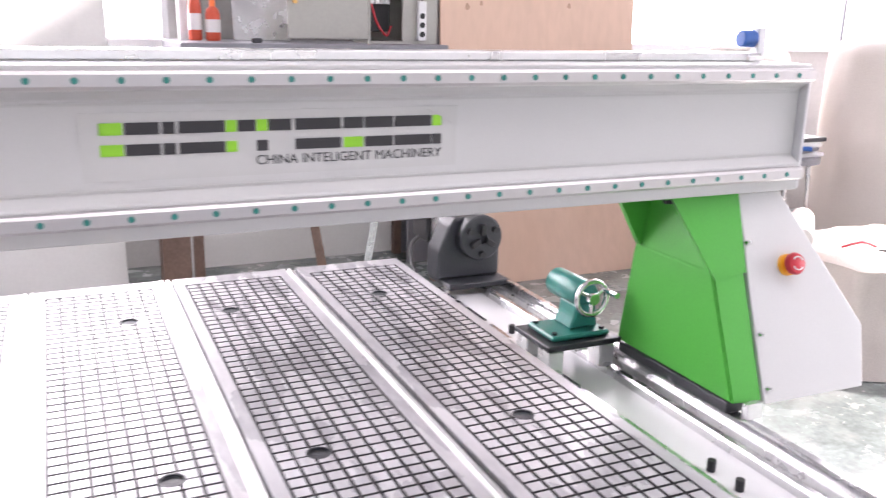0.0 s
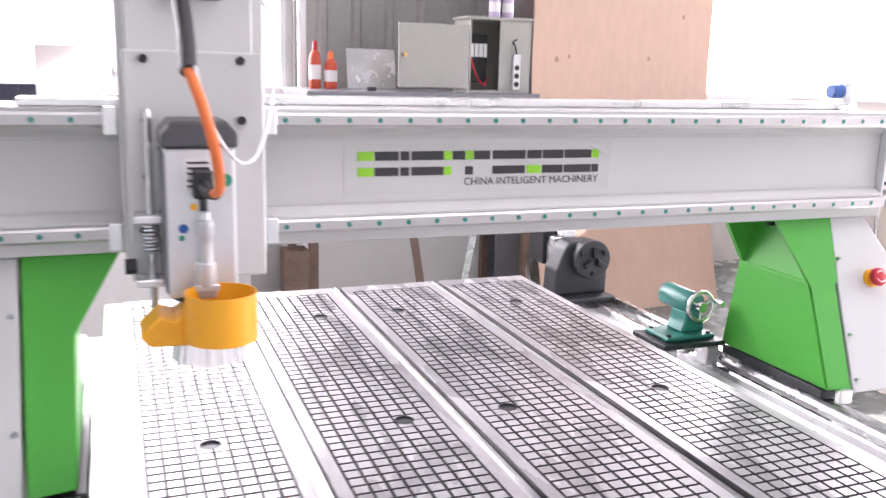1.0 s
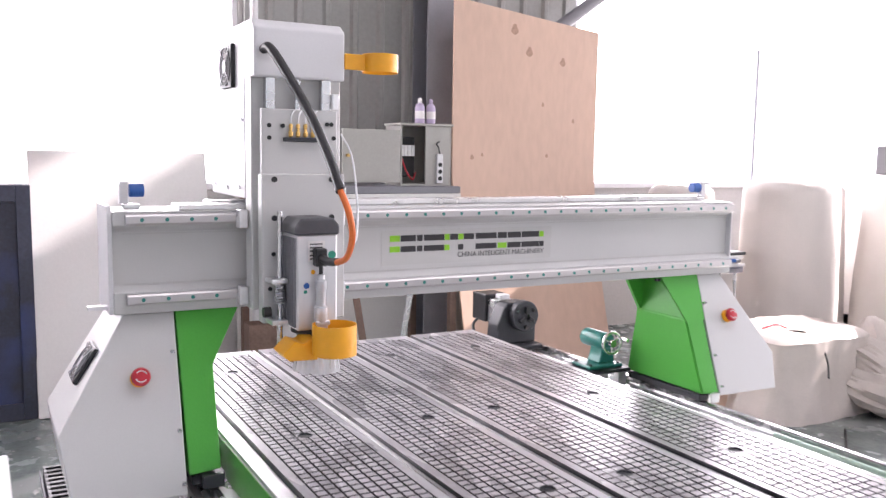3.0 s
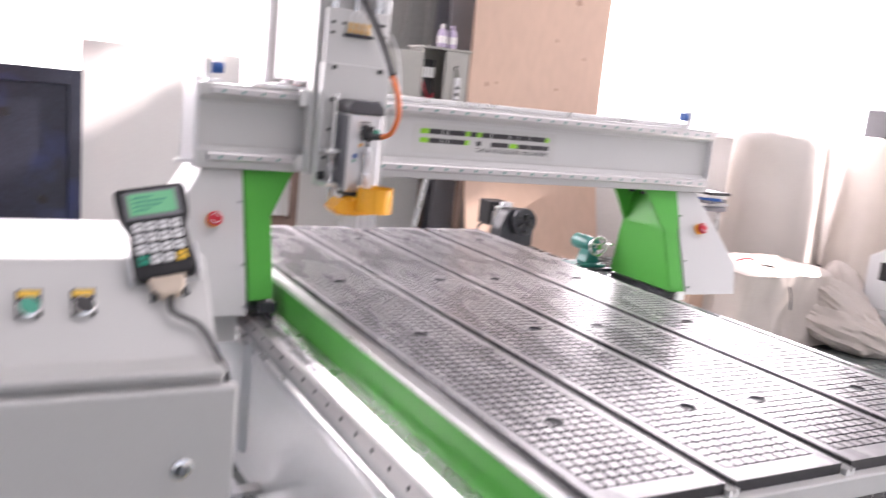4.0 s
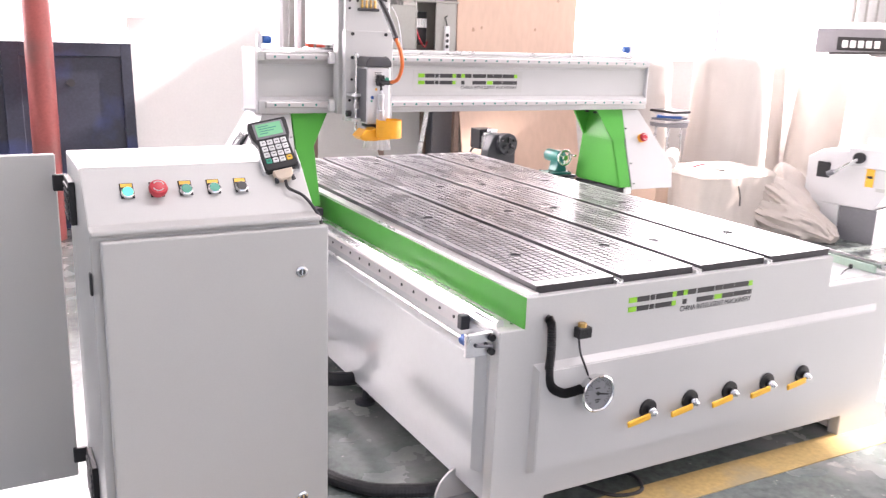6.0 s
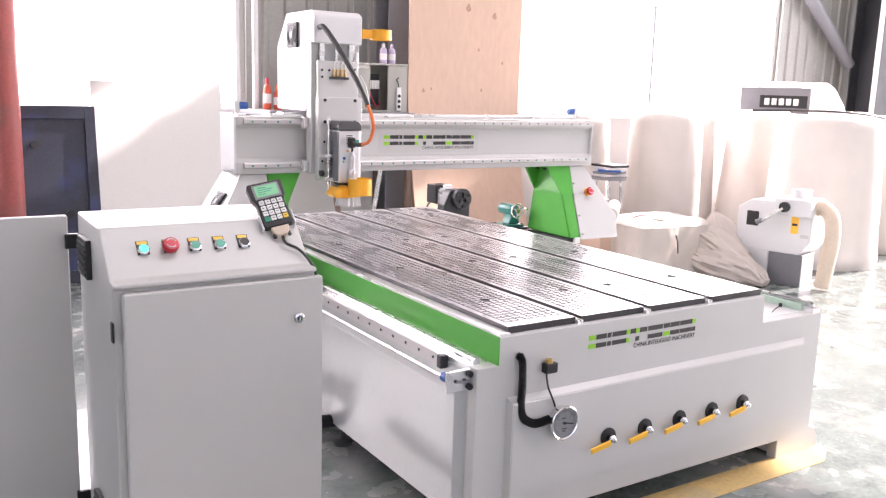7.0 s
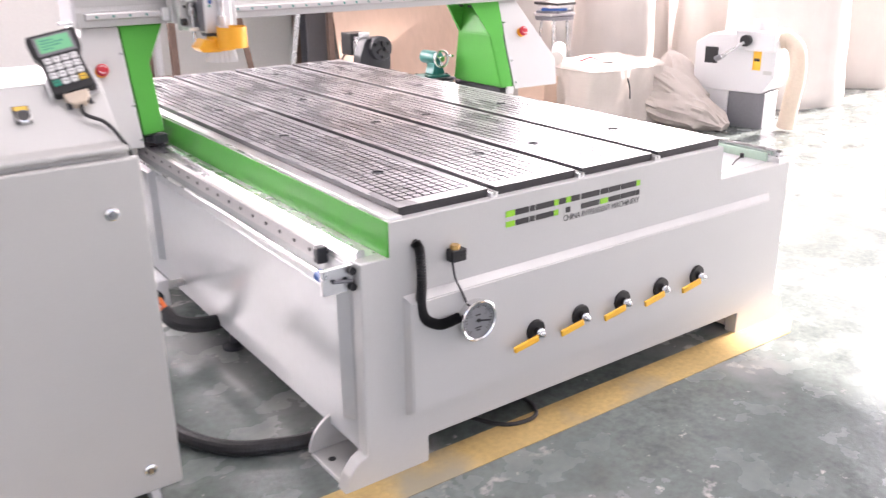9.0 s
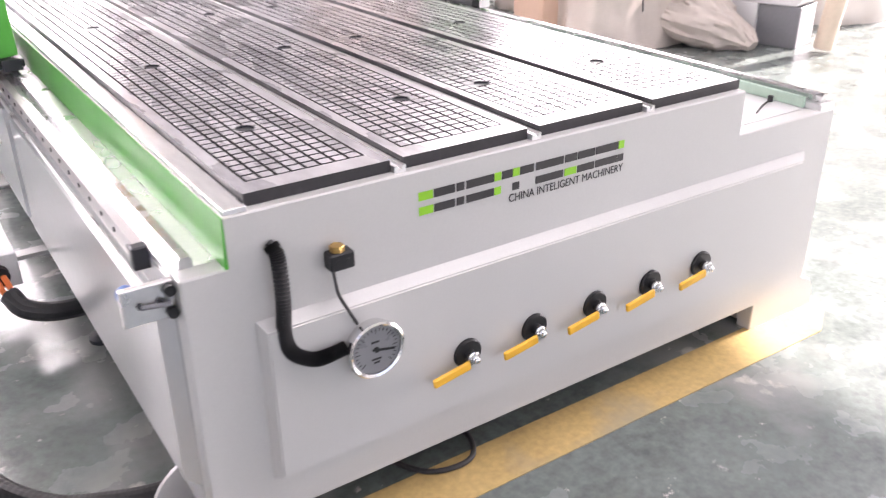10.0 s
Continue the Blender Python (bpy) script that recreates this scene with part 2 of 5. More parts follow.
def lathe(profile, place, axis="z", seg=28, bm=None):
    """Turns a profile of (radius, along) round an axis through place."""
    bm = bm or bmesh.new()
    rings = []
    for r, h in profile:
        ring = []
        for i in range(seg):
            a = 2 * math.pi * i / seg
            u, v = r * math.cos(a), r * math.sin(a)
            off = {"z": (u, v, h), "y": (u, h, v), "x": (h, u, v)}[axis]
            ring.append(bm.verts.new(Vector(place) + Vector(off)))
        rings.append(ring)
    for a, b in zip(rings, rings[1:]):
        for i in range(seg):
            j = (i + 1) % seg
            bm.faces.new((a[i], a[j], b[j], b[i]))
    for ring in (rings[0], rings[-1]):
        bm.faces.new(ring)
    return bm


def smooth_path(pts, n=10):
    pts = [Vector(p) for p in pts]
    ext = [2 * pts[0] - pts[1]] + pts + [2 * pts[-1] - pts[-2]]
    out = []
    for i in range(1, len(ext) - 2):
        a, b, c, d = ext[i - 1:i + 3]
        for k in range(n):
            t = k / n
            out.append(0.5 * ((2 * b) + (c - a) * t + (2 * a - 5 * b + 4 * c - d) * t * t + (3 * b - a - 3 * c + d) * t ** 3))
    return out + [pts[-1]]


def tube(pts, r, seg=10, bm=None, n=10, ripple=0.0, pitch=2):
    """A round tube through the points; ripple makes it a corrugated hose."""
    bm = bm or bmesh.new()
    path = smooth_path(pts, n)
    side = None
    rings = []
    for i, p in enumerate(path):
        d = (path[min(i + 1, len(path) - 1)] - path[max(i - 1, 0)]).normalized()
        if side is None:
            side = d.orthogonal().normalized()
        side = (side - side.dot(d) * d).normalized()
        up = d.cross(side)
        rr = r * (1 + (ripple if i % pitch else -ripple))
        rings.append([bm.verts.new(p + rr * (math.cos(2 * math.pi * k / seg) * side + math.sin(2 * math.pi * k / seg) * up)) for k in range(seg)])
    for a, b in zip(rings, rings[1:]):
        for k in range(seg):
            j = (k + 1) % seg
            bm.faces.new((a[k], a[j], b[j], b[k]))
    bm.faces.new(rings[0])
    bm.faces.new(rings[-1][::-1])
    return bm


def moved(bm, m):
    bm.transform(m)
    return bm


def lettering(text, place, size, parent, material, stretch=1.0, turn=(90, 0, 0), width=None):
    """A line of writing as a thin raised mesh that starts at place; width sets its length."""
    cu = bpy.data.curves.new("lettering", "FONT")
    cu.body, cu.size, cu.extrude = text, size, 0.0004
    tmp = bpy.data.objects.new("tmp", cu)
    me = bpy.data.meshes.new_from_object(tmp)
    bpy.data.objects.remove(tmp)
    bm = bmesh.new()
    bm.from_mesh(me)
    bpy.data.meshes.remove(me)
    if width:
        span = max(v.co.x for v in bm.verts) - min(v.co.x for v in bm.verts)
        stretch = width / span
    bm.transform(Matrix.Translation(place) @ Euler([radians(a) for a in turn]).to_matrix().to_4x4() @ Matrix.Diagonal((stretch, 1, 1, 1)))
    return part("lettering", bm, material, parent)


def emblem(x0, x1, z0, z1, y, parent):
    """The maker's sign as plain dark and lime blocks on a wall that faces -y."""
    W, H = x1 - x0, z1 - z0
    def P(pts, bm):
        prism([(x0 + u * W, z0 + v * H) for u, v in pts], "y", y - 0.0012, y, bm=bm)
    dark, lime = bmesh.new(), []
    # start, end, and whether the block is lime or dark: upper and lower bar of each
    for u0, u1, top, low in ((0.0, 0.06, 1, 1), (0.065, 0.155, 0, 0), (0.163, 0.196, 0, 0), (0.206, 0.331, 0, 0), (0.334, 0.365, 1, 1),
                             (0.369, 0.418, 0, 2), (0.421, 0.453, 1, 0), (0.456, 0.522, 0, 2), (0.534, 0.672, 0, 0), (0.681, 0.742, 0, 1),
                             (0.748, 0.838, 0, 0), (0.844, 0.965, 0, 0), (0.969, 1.0, 1, 0)):
        for kind, v0, v1 in ((top, 0.62, 0.98), (low, 0.0, 0.34)):
            if kind == 1:
                lime.append(bmesh.new())
            if kind < 2:
                P([(u0, v0), (u1, v0), (u1, v1), (u0, v1)], lime[-1] if kind else dark)
    sign = part("emblem", dark, LOGO_D, parent, "charcoal and lime block sign")
    for bm in lime:
        part("lime_block", bm, LOGO_G, sign)
    return sign


# ---- hall ----
def slab(name, material, *dims, label="", category="", bevel=0.0):
    return tagged(part(name, B(*dims, bevel=bevel), material), label, category, kind="structure")


slab("floor", FLOOR, -7.2, 12.7, -8.2, 6.1, -0.2, 0.0, label="worn grey-green painted concrete workshop floor", category="floor")
roof = bmesh.new()
# the roof leaves one roof light open, whose sun falls slantwise on the boards at the back
for dims in ((-7.2, 9.22, -8.2, 6.1), (10.25, 12.7, -8.2, 6.1), (9.22, 10.25, -8.2, 4.1), (9.22, 10.25, 5.1, 6.1)):
    box(roof, *dims, 7.4, 7.55)
tagged(part("ceiling", roof, CEIL), "pale sheet roof of the workshop", "ceiling", kind="structure")
floor_line = tagged(part("floor_line", moved(prism([(-3.2, -0.072), (1.72, -0.072), (1.84, 0.0), (1.86, 0.072), (-3.2, 0.072)], "z", 0.0005, 0.003), pose(0, -0.078, 0, 0, 0, -0.4)), LINE),
                    "worn yellow line painted on the floor", "floor line", kind="structure")


def wall_with_openings(name, label, x0, x1, y0, y1, h, holes, along="x"):
    """A wall from stacked blocks that leave the openings (start, end, sill, head) free."""
    bm = bmesh.new()
    def blk(a, b, c, d):
        if b - a > 1e-4 and d - c > 1e-4:
            box(bm, *((a, b, y0, y1) if along == "x" else (x0, x1, a, b)), c, d)
    s, e = (x0, x1) if along == "x" else (y0, y1)
    for a, b, c, d in holes:
        blk(s, a, 0, h)
        blk(a, b, 0, c)
        blk(a, b, d, h)
        s = b
    blk(s, e, 0, h)
    return tagged(part(name, bm, PLASTER), label, "wall", kind="structure")


wall_with_openings("wall_back", "grey workshop wall with two wide bright windows", -7.0, 12.5, 5.75, 5.95, 7.4, [(-5.0, 1.08, 1.38, 4.0), (4.15, 8.95, 1.38, 4.0)])
# unseen walls: openings assumed to let light in, right gateway sized for the sun patch
wall_with_openings("wall_right", "assumed workshop wall out of view, with a wide open gateway", 12.3, 12.5, -8.0, 5.75, 7.4, [(-5.5, 4.4, 0.05, 6.84)], "y")
wall_with_openings("wall_front", "assumed workshop wall out of view, with a wide open gateway", -7.0, 12.3, -8.0, -7.8, 7.4, [(-4.0, 5.0, 0.05, 4.5)])
wall_with_openings("wall_left", "assumed workshop wall out of view, with high windows", -7.0, -6.8, -7.8, 5.75, 7.4, [(-3.5, 2.5, 1.3, 3.9)], "y")


def cladding(name, a, b, z0, z1, y, label):
    """Ribbed sheet metal, its ribs upright."""
    bm = bmesh.new()
    xs, x = [], a
    while x < b:
        for dx, dy in ((0, 0), (0.15, 0), (0.17, -0.025), (0.205, -0.025)):
            if x + dx < b:
                xs.append((x + dx, y + dy))
        x += 0.225
    xs.append((b, y))
    back = [(b, y + 0.03), (a, y + 0.03)]
    prism(xs + back, "z", z0, z1, bm=bm)
    return tagged(part(name, bm, CLAD), label, "wall cladding", kind="structure")


cladding("trim_cladding_middle", 1.12, 4.12, 0.0, 4.4, 5.70, "grey ribbed sheet-metal wall cladding")
cladding("trim_cladding_right", 8.98, 12.2, 0.0, 4.4, 5.70, "grey ribbed sheet-metal wall cladding")

def window(name, x0, x1, z0, z1, bars):
    root = tagged(part(name, B(x0, x1, 5.69, 5.75, z0 - 0.05, z0, bevel=0.004), HOODW), "wide white-framed window full of daylight", "window", kind="structure")
    for x in (x0 + 0.02, x1 - 0.02):
        part("window_frame", B(x - 0.02, x + 0.02, 5.76, 5.80, z0, z1, bevel=0.003), HOODW, root)
    part("window_frame", B(x0 + 0.04, x1 - 0.04, 5.76, 5.80, z1 - 0.05, z1, bevel=0.003), HOODW, root)
    for x, z in bars:
        part("window_bar", B(x - 0.018, x + 0.018, 5.76, 5.79, z0, z, bevel=0.002), STEELG, root)
    return root


window("window_1", -5.0, 1.08, 1.38, 4.0, [])
window("window_2", 4.15, 8.95, 1.38, 4.0, [(6.54, 2.75)])

# white rain pipe, dark pillar and red column against the back wall
tagged(part("drain_pipe", rod((1.118, 5.45, 0.0), (1.118, 5.45, 4.4), 0.028, seg=16), HOODW, smooth=True), "white pipe standing against the ribbed wall", "pipe", kind="structure")
def pillar(name, x, y, w, material, label):
    bm = bmesh.new()
    box(bm, x - w / 2, x + w / 2, y - w / 2, y - w / 2 + 0.015, 0, 7.39)
    box(bm, x - w / 2, x + w / 2, y + w / 2 - 0.015, y + w / 2, 0, 7.39)
    box(bm, x - 0.008, x + 0.008, y - w / 2 + 0.0151, y + w / 2 - 0.0151, 0, 7.39)
    return tagged(part(name, bm, material), label, "column", kind="structure")


pillar("steel_column_back", 2.55, 5.42, 0.26, STEELG, "dark grey steel column at the back wall")
tagged(part("red_column", rod((-1.05, 4.60, 0.0), (-1.05, 4.60, 7.4), 0.092, seg=28), REDP, smooth=True), "round column in faded red oxide paint", "column", kind="structure")
pillar("steel_column_corner", 10.62, 5.30, 0.40, IRON, "dark steel column in the corner of the workshop")
tagged(part("corner_pipe", rod((10.30, 5.02, 0.0), (10.30, 5.02, 7.39), 0.035, seg=14), HOODW, smooth=True), "thin white pipe in front of the corner column", "pipe", kind="structure")
tagged(part("roof_brace", rod((8.9, 5.55, 3.44), (10.45, 5.55, 2.17), 0.085, seg=14), STEELG, smooth=True), "dark diagonal steel brace at the wall", "brace", kind="structure")
tagged(part("roof_brace", rod((3.55, 5.40, 2.58), (4.85, 5.40, 3.48), 0.055, seg=14), STEELG, smooth=True), "grey diagonal steel brace above the plywood", "brace", kind="structure")


# ---- router bed ----
bed = thing("router_bed", (0.8, 1.3, 0.0), "light grey welded router bed with a gridded vacuum table", "machine bed")
YF, YB = -0.035, 2.80
ZT = 0.783

# front plate with its raised field and the two feet
front = part("front_plate", prism([(-0.052, ZT), (-0.052, 0.684), (-0.14, 0.684), (-0.145, 0.10), (-0.175, 0.085), (-0.205, 0.05), (-0.222, 0.0), (0.067, 0.0), (0.067, 0.088), (1.54, 0.088), (1.54, 0.0),
                                   (1.845, 0.0), (1.84, 0.06), (1.815, 0.10), (1.77, 0.118), (1.765, 0.665), (1.352, 0.665), (1.350, ZT)], "y", YF, YF + 0.05, bevel=0.003), WHITE, bed)
field = bmesh.new()
f0 = [(-0.012, 0.186), (1.655, 0.186), (1.655, 0.561), (-0.012, 0.561)]
f1 = [(0.0, 0.200), (1.618, 0.200), (1.618, 0.543), (0.0, 0.543)]
v0 = [field.verts.new((x, YF - 0.0002, z)) for x, z in f0]
v1 = [field.verts.new((x, YF - 0.028, z)) for x, z in f1]
field.faces.new(v1)
for i in range(4):
    field.faces.new((v0[i], v0[(i + 1) % 4], v1[(i + 1) % 4], v1[i]))
bmesh.ops.bevel(field, geom=[e for e in field.edges if all(v in v1 for v in e.verts)], offset=0.003, segments=2, affect="EDGES")
field_part = part("front_field", field, WHITE, bed)

# side walls with pressed fields, open below
for side, xo, sgn in (("left", -0.14, -1), ("right", 1.765, 1)):
    xi = xo - sgn * 0.05
    part("side_wall", B(min(xo, xi), max(xo, xi), YF + 0.051, YB, 0.09, 0.662, bevel=0.003), GLOSSW, bed)
    fb = bmesh.new()
    for ya, yb in ((0.030, 1.60), (1.66, 2.74)):
        a = [(ya, 0.185), (yb, 0.185), (yb, 0.592), (ya, 0.592)]
        b = [(ya + 0.026, 0.193), (yb - 0.026, 0.193), (yb - 0.026, 0.574), (ya + 0.026, 0.574)]
        va = [fb.verts.new((xo + sgn * 0.0002, y, z)) for y, z in a]
        vb = [fb.verts.new((xo + sgn * 0.028, y, z)) for y, z in b]
        fb.faces.new(vb)
        for i in range(4):
            fb.faces.new((va[i], va[(i + 1) % 4], vb[(i + 1) % 4], vb[i]))
    part("side_field", fb, GLOSSW, bed)
part("rear_plate", B(-0.13, 1.76, YB, YB + 0.04, 0.09, 0.66, bevel=0.003), WHITE, bed)
for y in (-0.0, 2.56):
    for x, s in ((-0.06, -1), (1.69, 1)):
        tag = part("foot_plate", B(min(x, x + s * 0.15), max(x, x + s * 0.15), y, y + 0.2, 0.0, 0.014, bevel=0.003), WHITE, bed)
        part("anchor_hole", rod((x + s * 0.115, y + 0.13, 0.0142), (x + s * 0.115, y + 0.13, 0.0155), 0.012, seg=14), DARK, tag)
        arc = [(x, 0.0145)] + [(x + s * (0.155 * math.cos(a)), 0.0145 + 0.125 * math.sin(a)) for a in [i * math.pi / 2 / 9 for i in range(10)]]
        part("gusset", prism(arc, "y", y + 0.195, y + 0.207, bevel=0.001), WHITE, bed)
for x0, x1 in ((-0.05, 0.066), (1.545, 1.74)):
    part("leg_block", B(x0, x1, YF + 0.055, 0.16, 0.016, 0.30), WHITE, bed)
    part("leg_block", B(x0, x1, 2.6, 2.78, 0.016, 0.30), WHITE, bed)
for y in (0.7, 1.4, 2.1):
    part("cross_beam", B(-0.08, 1.71, y, y + 0.12, 0.40, 0.66), WHITE, bed)

# top deck, green left flank, guide ledge with rail and rack
part("deck", B(-0.050, 1.348, YF + 0.0505, YB, 0.664, ZT - 0.001), WHITE, bed)
part("green_flank", prism([(-0.0505, 0.684), (-0.0505, ZT), (-0.053, ZT), (-0.056, 0.684)], "y", YF - 0.0015, YB - 0.02), GREEN, bed, "bright green painted flank strip")
part("guide_ledge", B(-0.14, -0.054, YF + 0.0505, YB, 0.664, 0.683, bevel=0.002), ALU, bed)
rail = part("guide_rail", prism([(-0.126, 0.6835), (-0.126, 0.700), (-0.121, 0.706), (-0.104, 0.706), (-0.099, 0.700), (-0.099, 0.6835)], "y", 0.01, 2.76), STEEL, bed, "bright ground guide rail")
rack = bmesh.new()
box(rack, -0.162, -0.1405, 0.17, 2.74, 0.640, 0.682)
part("gear_rack", rack, RAILM, bed, "aluminium rack strip with countersunk bolts")
for i in range(26):
    part("rack_bolt", rod((-0.1645, 0.21 + i * 0.098, 0.662), (-0.1615, 0.21 + i * 0.098, 0.662), 0.006, seg=8), BLACK, bed)
part("rack_end", B(-0.172, -0.138, 0.145, 0.172, 0.636, 0.684, bevel=0.003), IRON, bed)
part("side_lip", rod((-0.168, 0.06, 0.612), (-0.168, 2.74, 0.612), 0.006, seg=10), ALU, bed)
stop = part("stop_bracket", B(-0.235, -0.142, 0.0, 0.016, 0.603, 0.676, bevel=0.002), ALU, bed, "aluminium stop bracket with a blue bumper")
part("stop_bracket_arm", B(-0.172, -0.1415, 0.0165, 0.07, 0.606, 0.634, bevel=0.002), ALU, bed)
part("bumper", rod((-0.215, 0.0165, 0.645), (-0.215, 0.055, 0.645), 0.017, seg=16), BLUE, stop, "blue bumper")
for x, z in ((-0.205, 0.642), (-0.170, 0.642)):
    part("bracket_bolt", rod((x, -0.0005, z), (x, -0.007, z), 0.006, seg=8), IRON, stop)
for z in (0.617, 0.662):
    part("clamp_screw", rod((-0.152, -0.0005, z), (-0.152, -0.016, z), 0.011, seg=12), BLACK, stop, "black socket screw")
part("clamp_bar", rod((-0.204, -0.006, 0.640), (-0.152, -0.012, 0.636), 0.005, seg=8), STEELG, stop)

# aluminium strips, and four gridded vacuum boards
BOARDS = ((0.0, 0.305), (0.335, 0.650), (0.682, 0.999), (1.031, 1.349))
for x0, x1 in ((-0.046, -0.002), (0.307, 0.333), (0.653, 0.679), (1.002, 1.028)):
    zt = 0.797 if 0 < x0 < 1.2 else 0.793
    w = x1 - x0
    strip = prism([(x0, ZT), (x0, zt), (x0 + w * 0.33, zt), (x0 + w * 0.33, zt - 0.008), (x0 + w * 0.67, zt - 0.008), (x0 + w * 0.67, zt), (x1, zt), (x1, ZT)], "y", YF + 0.012, 2.775) if 0 < x0 < 1.2 \
        else B(x0, x1, YF + 0.006, 2.775, ZT, zt, bevel=0.001)
    part("slot_strip", strip, STRIPM, bed, "milled aluminium clamping strip")

PORTS_X, PORTS_Y = (0.150, 0.546, 0.786, 1.183), (0.343, 1.005, 1.636, 2.424)
for k in range(4):
    px0, px1 = BOARDS[k]
    bm = bmesh.new()
    zt, zg = 0.808, 0.8025
    nx, ny, gap = 8, 86, 0.0046
    cell, celly = (px1 - px0 - 0.058) / nx, 0.0305
    gx0 = px0 + (px1 - px0 - nx * cell) / 2
    gy0 = 0.045
    gx1, gy1 = gx0 + nx * cell, gy0 + ny * celly
    box(bm, px0, px1, -0.010, 2.735, ZT + 0.0005, zg, bevel=0.0)
    # smooth rim
    box(bm, px0, gx0 - gap / 2, -0.010, 2.735, zg, zt)
    box(bm, gx1 + gap / 2, px1, -0.010, 2.735, zg, zt)
    box(bm, gx0 - gap / 2, gx1 + gap / 2, -0.010, gy0 - gap / 2, zg, zt)
    box(bm, gx0 - gap / 2, gx1 + gap / 2, gy1 + gap / 2, 2.735, zg, zt)
    bm.verts.ensure_lookup_table()
    verts = [tuple(v.co) for v in bm.verts]
    faces = [[v.index for v in f.verts] for f in bm.faces]
    bm.verts.index_update()
    faces = [[v.index for v in f.verts] for f in bm.faces]
    bm.free()
    for i in range(nx):
        for j in range(ny):
            a, b = gx0 + i * cell + gap / 2, gx0 + (i + 1) * cell - gap / 2
            c, d = gy0 + j * celly + gap / 2, gy0 + (j + 1) * celly - gap / 2
            hit = [y for y in PORTS_Y if a - 0.021 < PORTS_X[k] < b + 0.021 and c - 0.021 < y < d + 0.021]
            if hit:
                # a cell that a suction port cuts into keeps only what lies outside the hole
                for p in range(8):
                    for q in range(8):
                        u, v = (b - a) / 8, (d - c) / 8
                        if math.hypot(a + u * (p + 0.5) - PORTS_X[k], c + v * (q + 0.5) - hit[0]) > 0.0205:
                            n = len(verts)
                            verts += [(a + u * p, c + v * q, zt), (a + u * (p + 1), c + v * q, zt), (a + u * (p + 1), c + v * (q + 1), zt), (a + u * p, c + v * (q + 1), zt)]
                            faces.append([n, n + 1, n + 2, n + 3])
                continue
            n = len(verts)
            e = 0.0008
            verts += [(a, c, zg), (b, c, zg), (b, d, zg), (a, d, zg), (a + e, c + e, zt), (b - e, c + e, zt), (b - e, d - e, zt), (a + e, d - e, zt)]
            faces += [[n + 4, n + 5, n + 6, n + 7], [n, n + 1, n + 5, n + 4], [n + 1, n + 2, n + 6, n + 5], [n + 2, n + 3, n + 7, n + 6], [n + 3, n, n + 4, n + 7]]
    me = bpy.data.meshes.new("vacuum_board")
    cx = (px0 + px1) / 2
    me.from_pydata([(x - cx, y - 1.366, z - 0.795) for x, y, z in verts], [], faces)
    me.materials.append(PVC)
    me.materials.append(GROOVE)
    # shade is put into the dark colour of flanks and groove floors, the worn upper faces are paler
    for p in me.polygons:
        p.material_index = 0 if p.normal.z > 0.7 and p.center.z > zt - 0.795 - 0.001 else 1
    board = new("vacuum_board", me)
    board.parent = bed
    AT[board.name] = Vector((cx, 1.366, 0.795))
    board.location = AT[board.name] - AT[bed.name]
    board["label"] = "dark grey vacuum board with milled square grid"
    for y in PORTS_Y:
        ring = lathe([(0.0188, -0.0053), (0.0190, 0.0003), (0.0218, 0.0005), (0.0222, -0.004)], (PORTS_X[k], y, zt), seg=24)
        port = part("vacuum_port", ring, IRON, board, "round suction port", smooth=True)
        part("port_plug", lathe([(0.0170, -0.0053), (0.0150, -0.0046), (0.0060, -0.0044), (0.0050, -0.0052)], (PORTS_X[k], y, zt), seg=20), IRON, port, "grey plug set in the port", smooth=True)

# right ledge: tray, two rails for the turning unit, gantry rail
part("right_tray", B(1.353, 1.70, YF + 0.051, YB, 0.655, 0.6655), HOODW, bed)
for x in (1.505, 1.655):
    part("guide_rail", prism([(x - 0.011, 0.6657), (x - 0.011, 0.684), (x - 0.007, 0.690), (x + 0.007, 0.690), (x + 0.011, 0.684), (x + 0.011, 0.6657)], "y", 0.48, 2.76), STEEL, bed)
part("edge_beam", B(1.702, 1.765, YF + 0.004, YB, 0.664, 0.684, bevel=0.002), ALU, bed)
part("guide_rail", prism([(1.716, 0.6845), (1.716, 0.703), (1.721, 0.708), (1.739, 0.708), (1.744, 0.703), (1.744, 0.6845)], "y", -0.02, 2.78), STEEL, bed)
part("edge_strip", B(1.690, 1.7015, YF + 0.055, 1.30, 0.6657, 0.697, bevel=0.001), PALEG, bed, "pale green strip along the edge beam")
part("tray_wire", tube([(1.672, 0.115, 0.670), (1.61, 0.095, 0.668), (1.54, 0.06, 0.668)], 0.0025, seg=6), RUBBER, bed)
part("tray_plug", rod((1.672, 0.115, 0.6657), (1.672, 0.115, 0.682), 0.008, seg=10), BLACK, bed)
for y in (0.8, 1.2, 1.45, 1.53, 2.25, 2.36):
    part("stop_screw", rod((1.56, y, 0.6657), (1.56, y, 0.69), 0.009, seg=10), BLACK, bed)

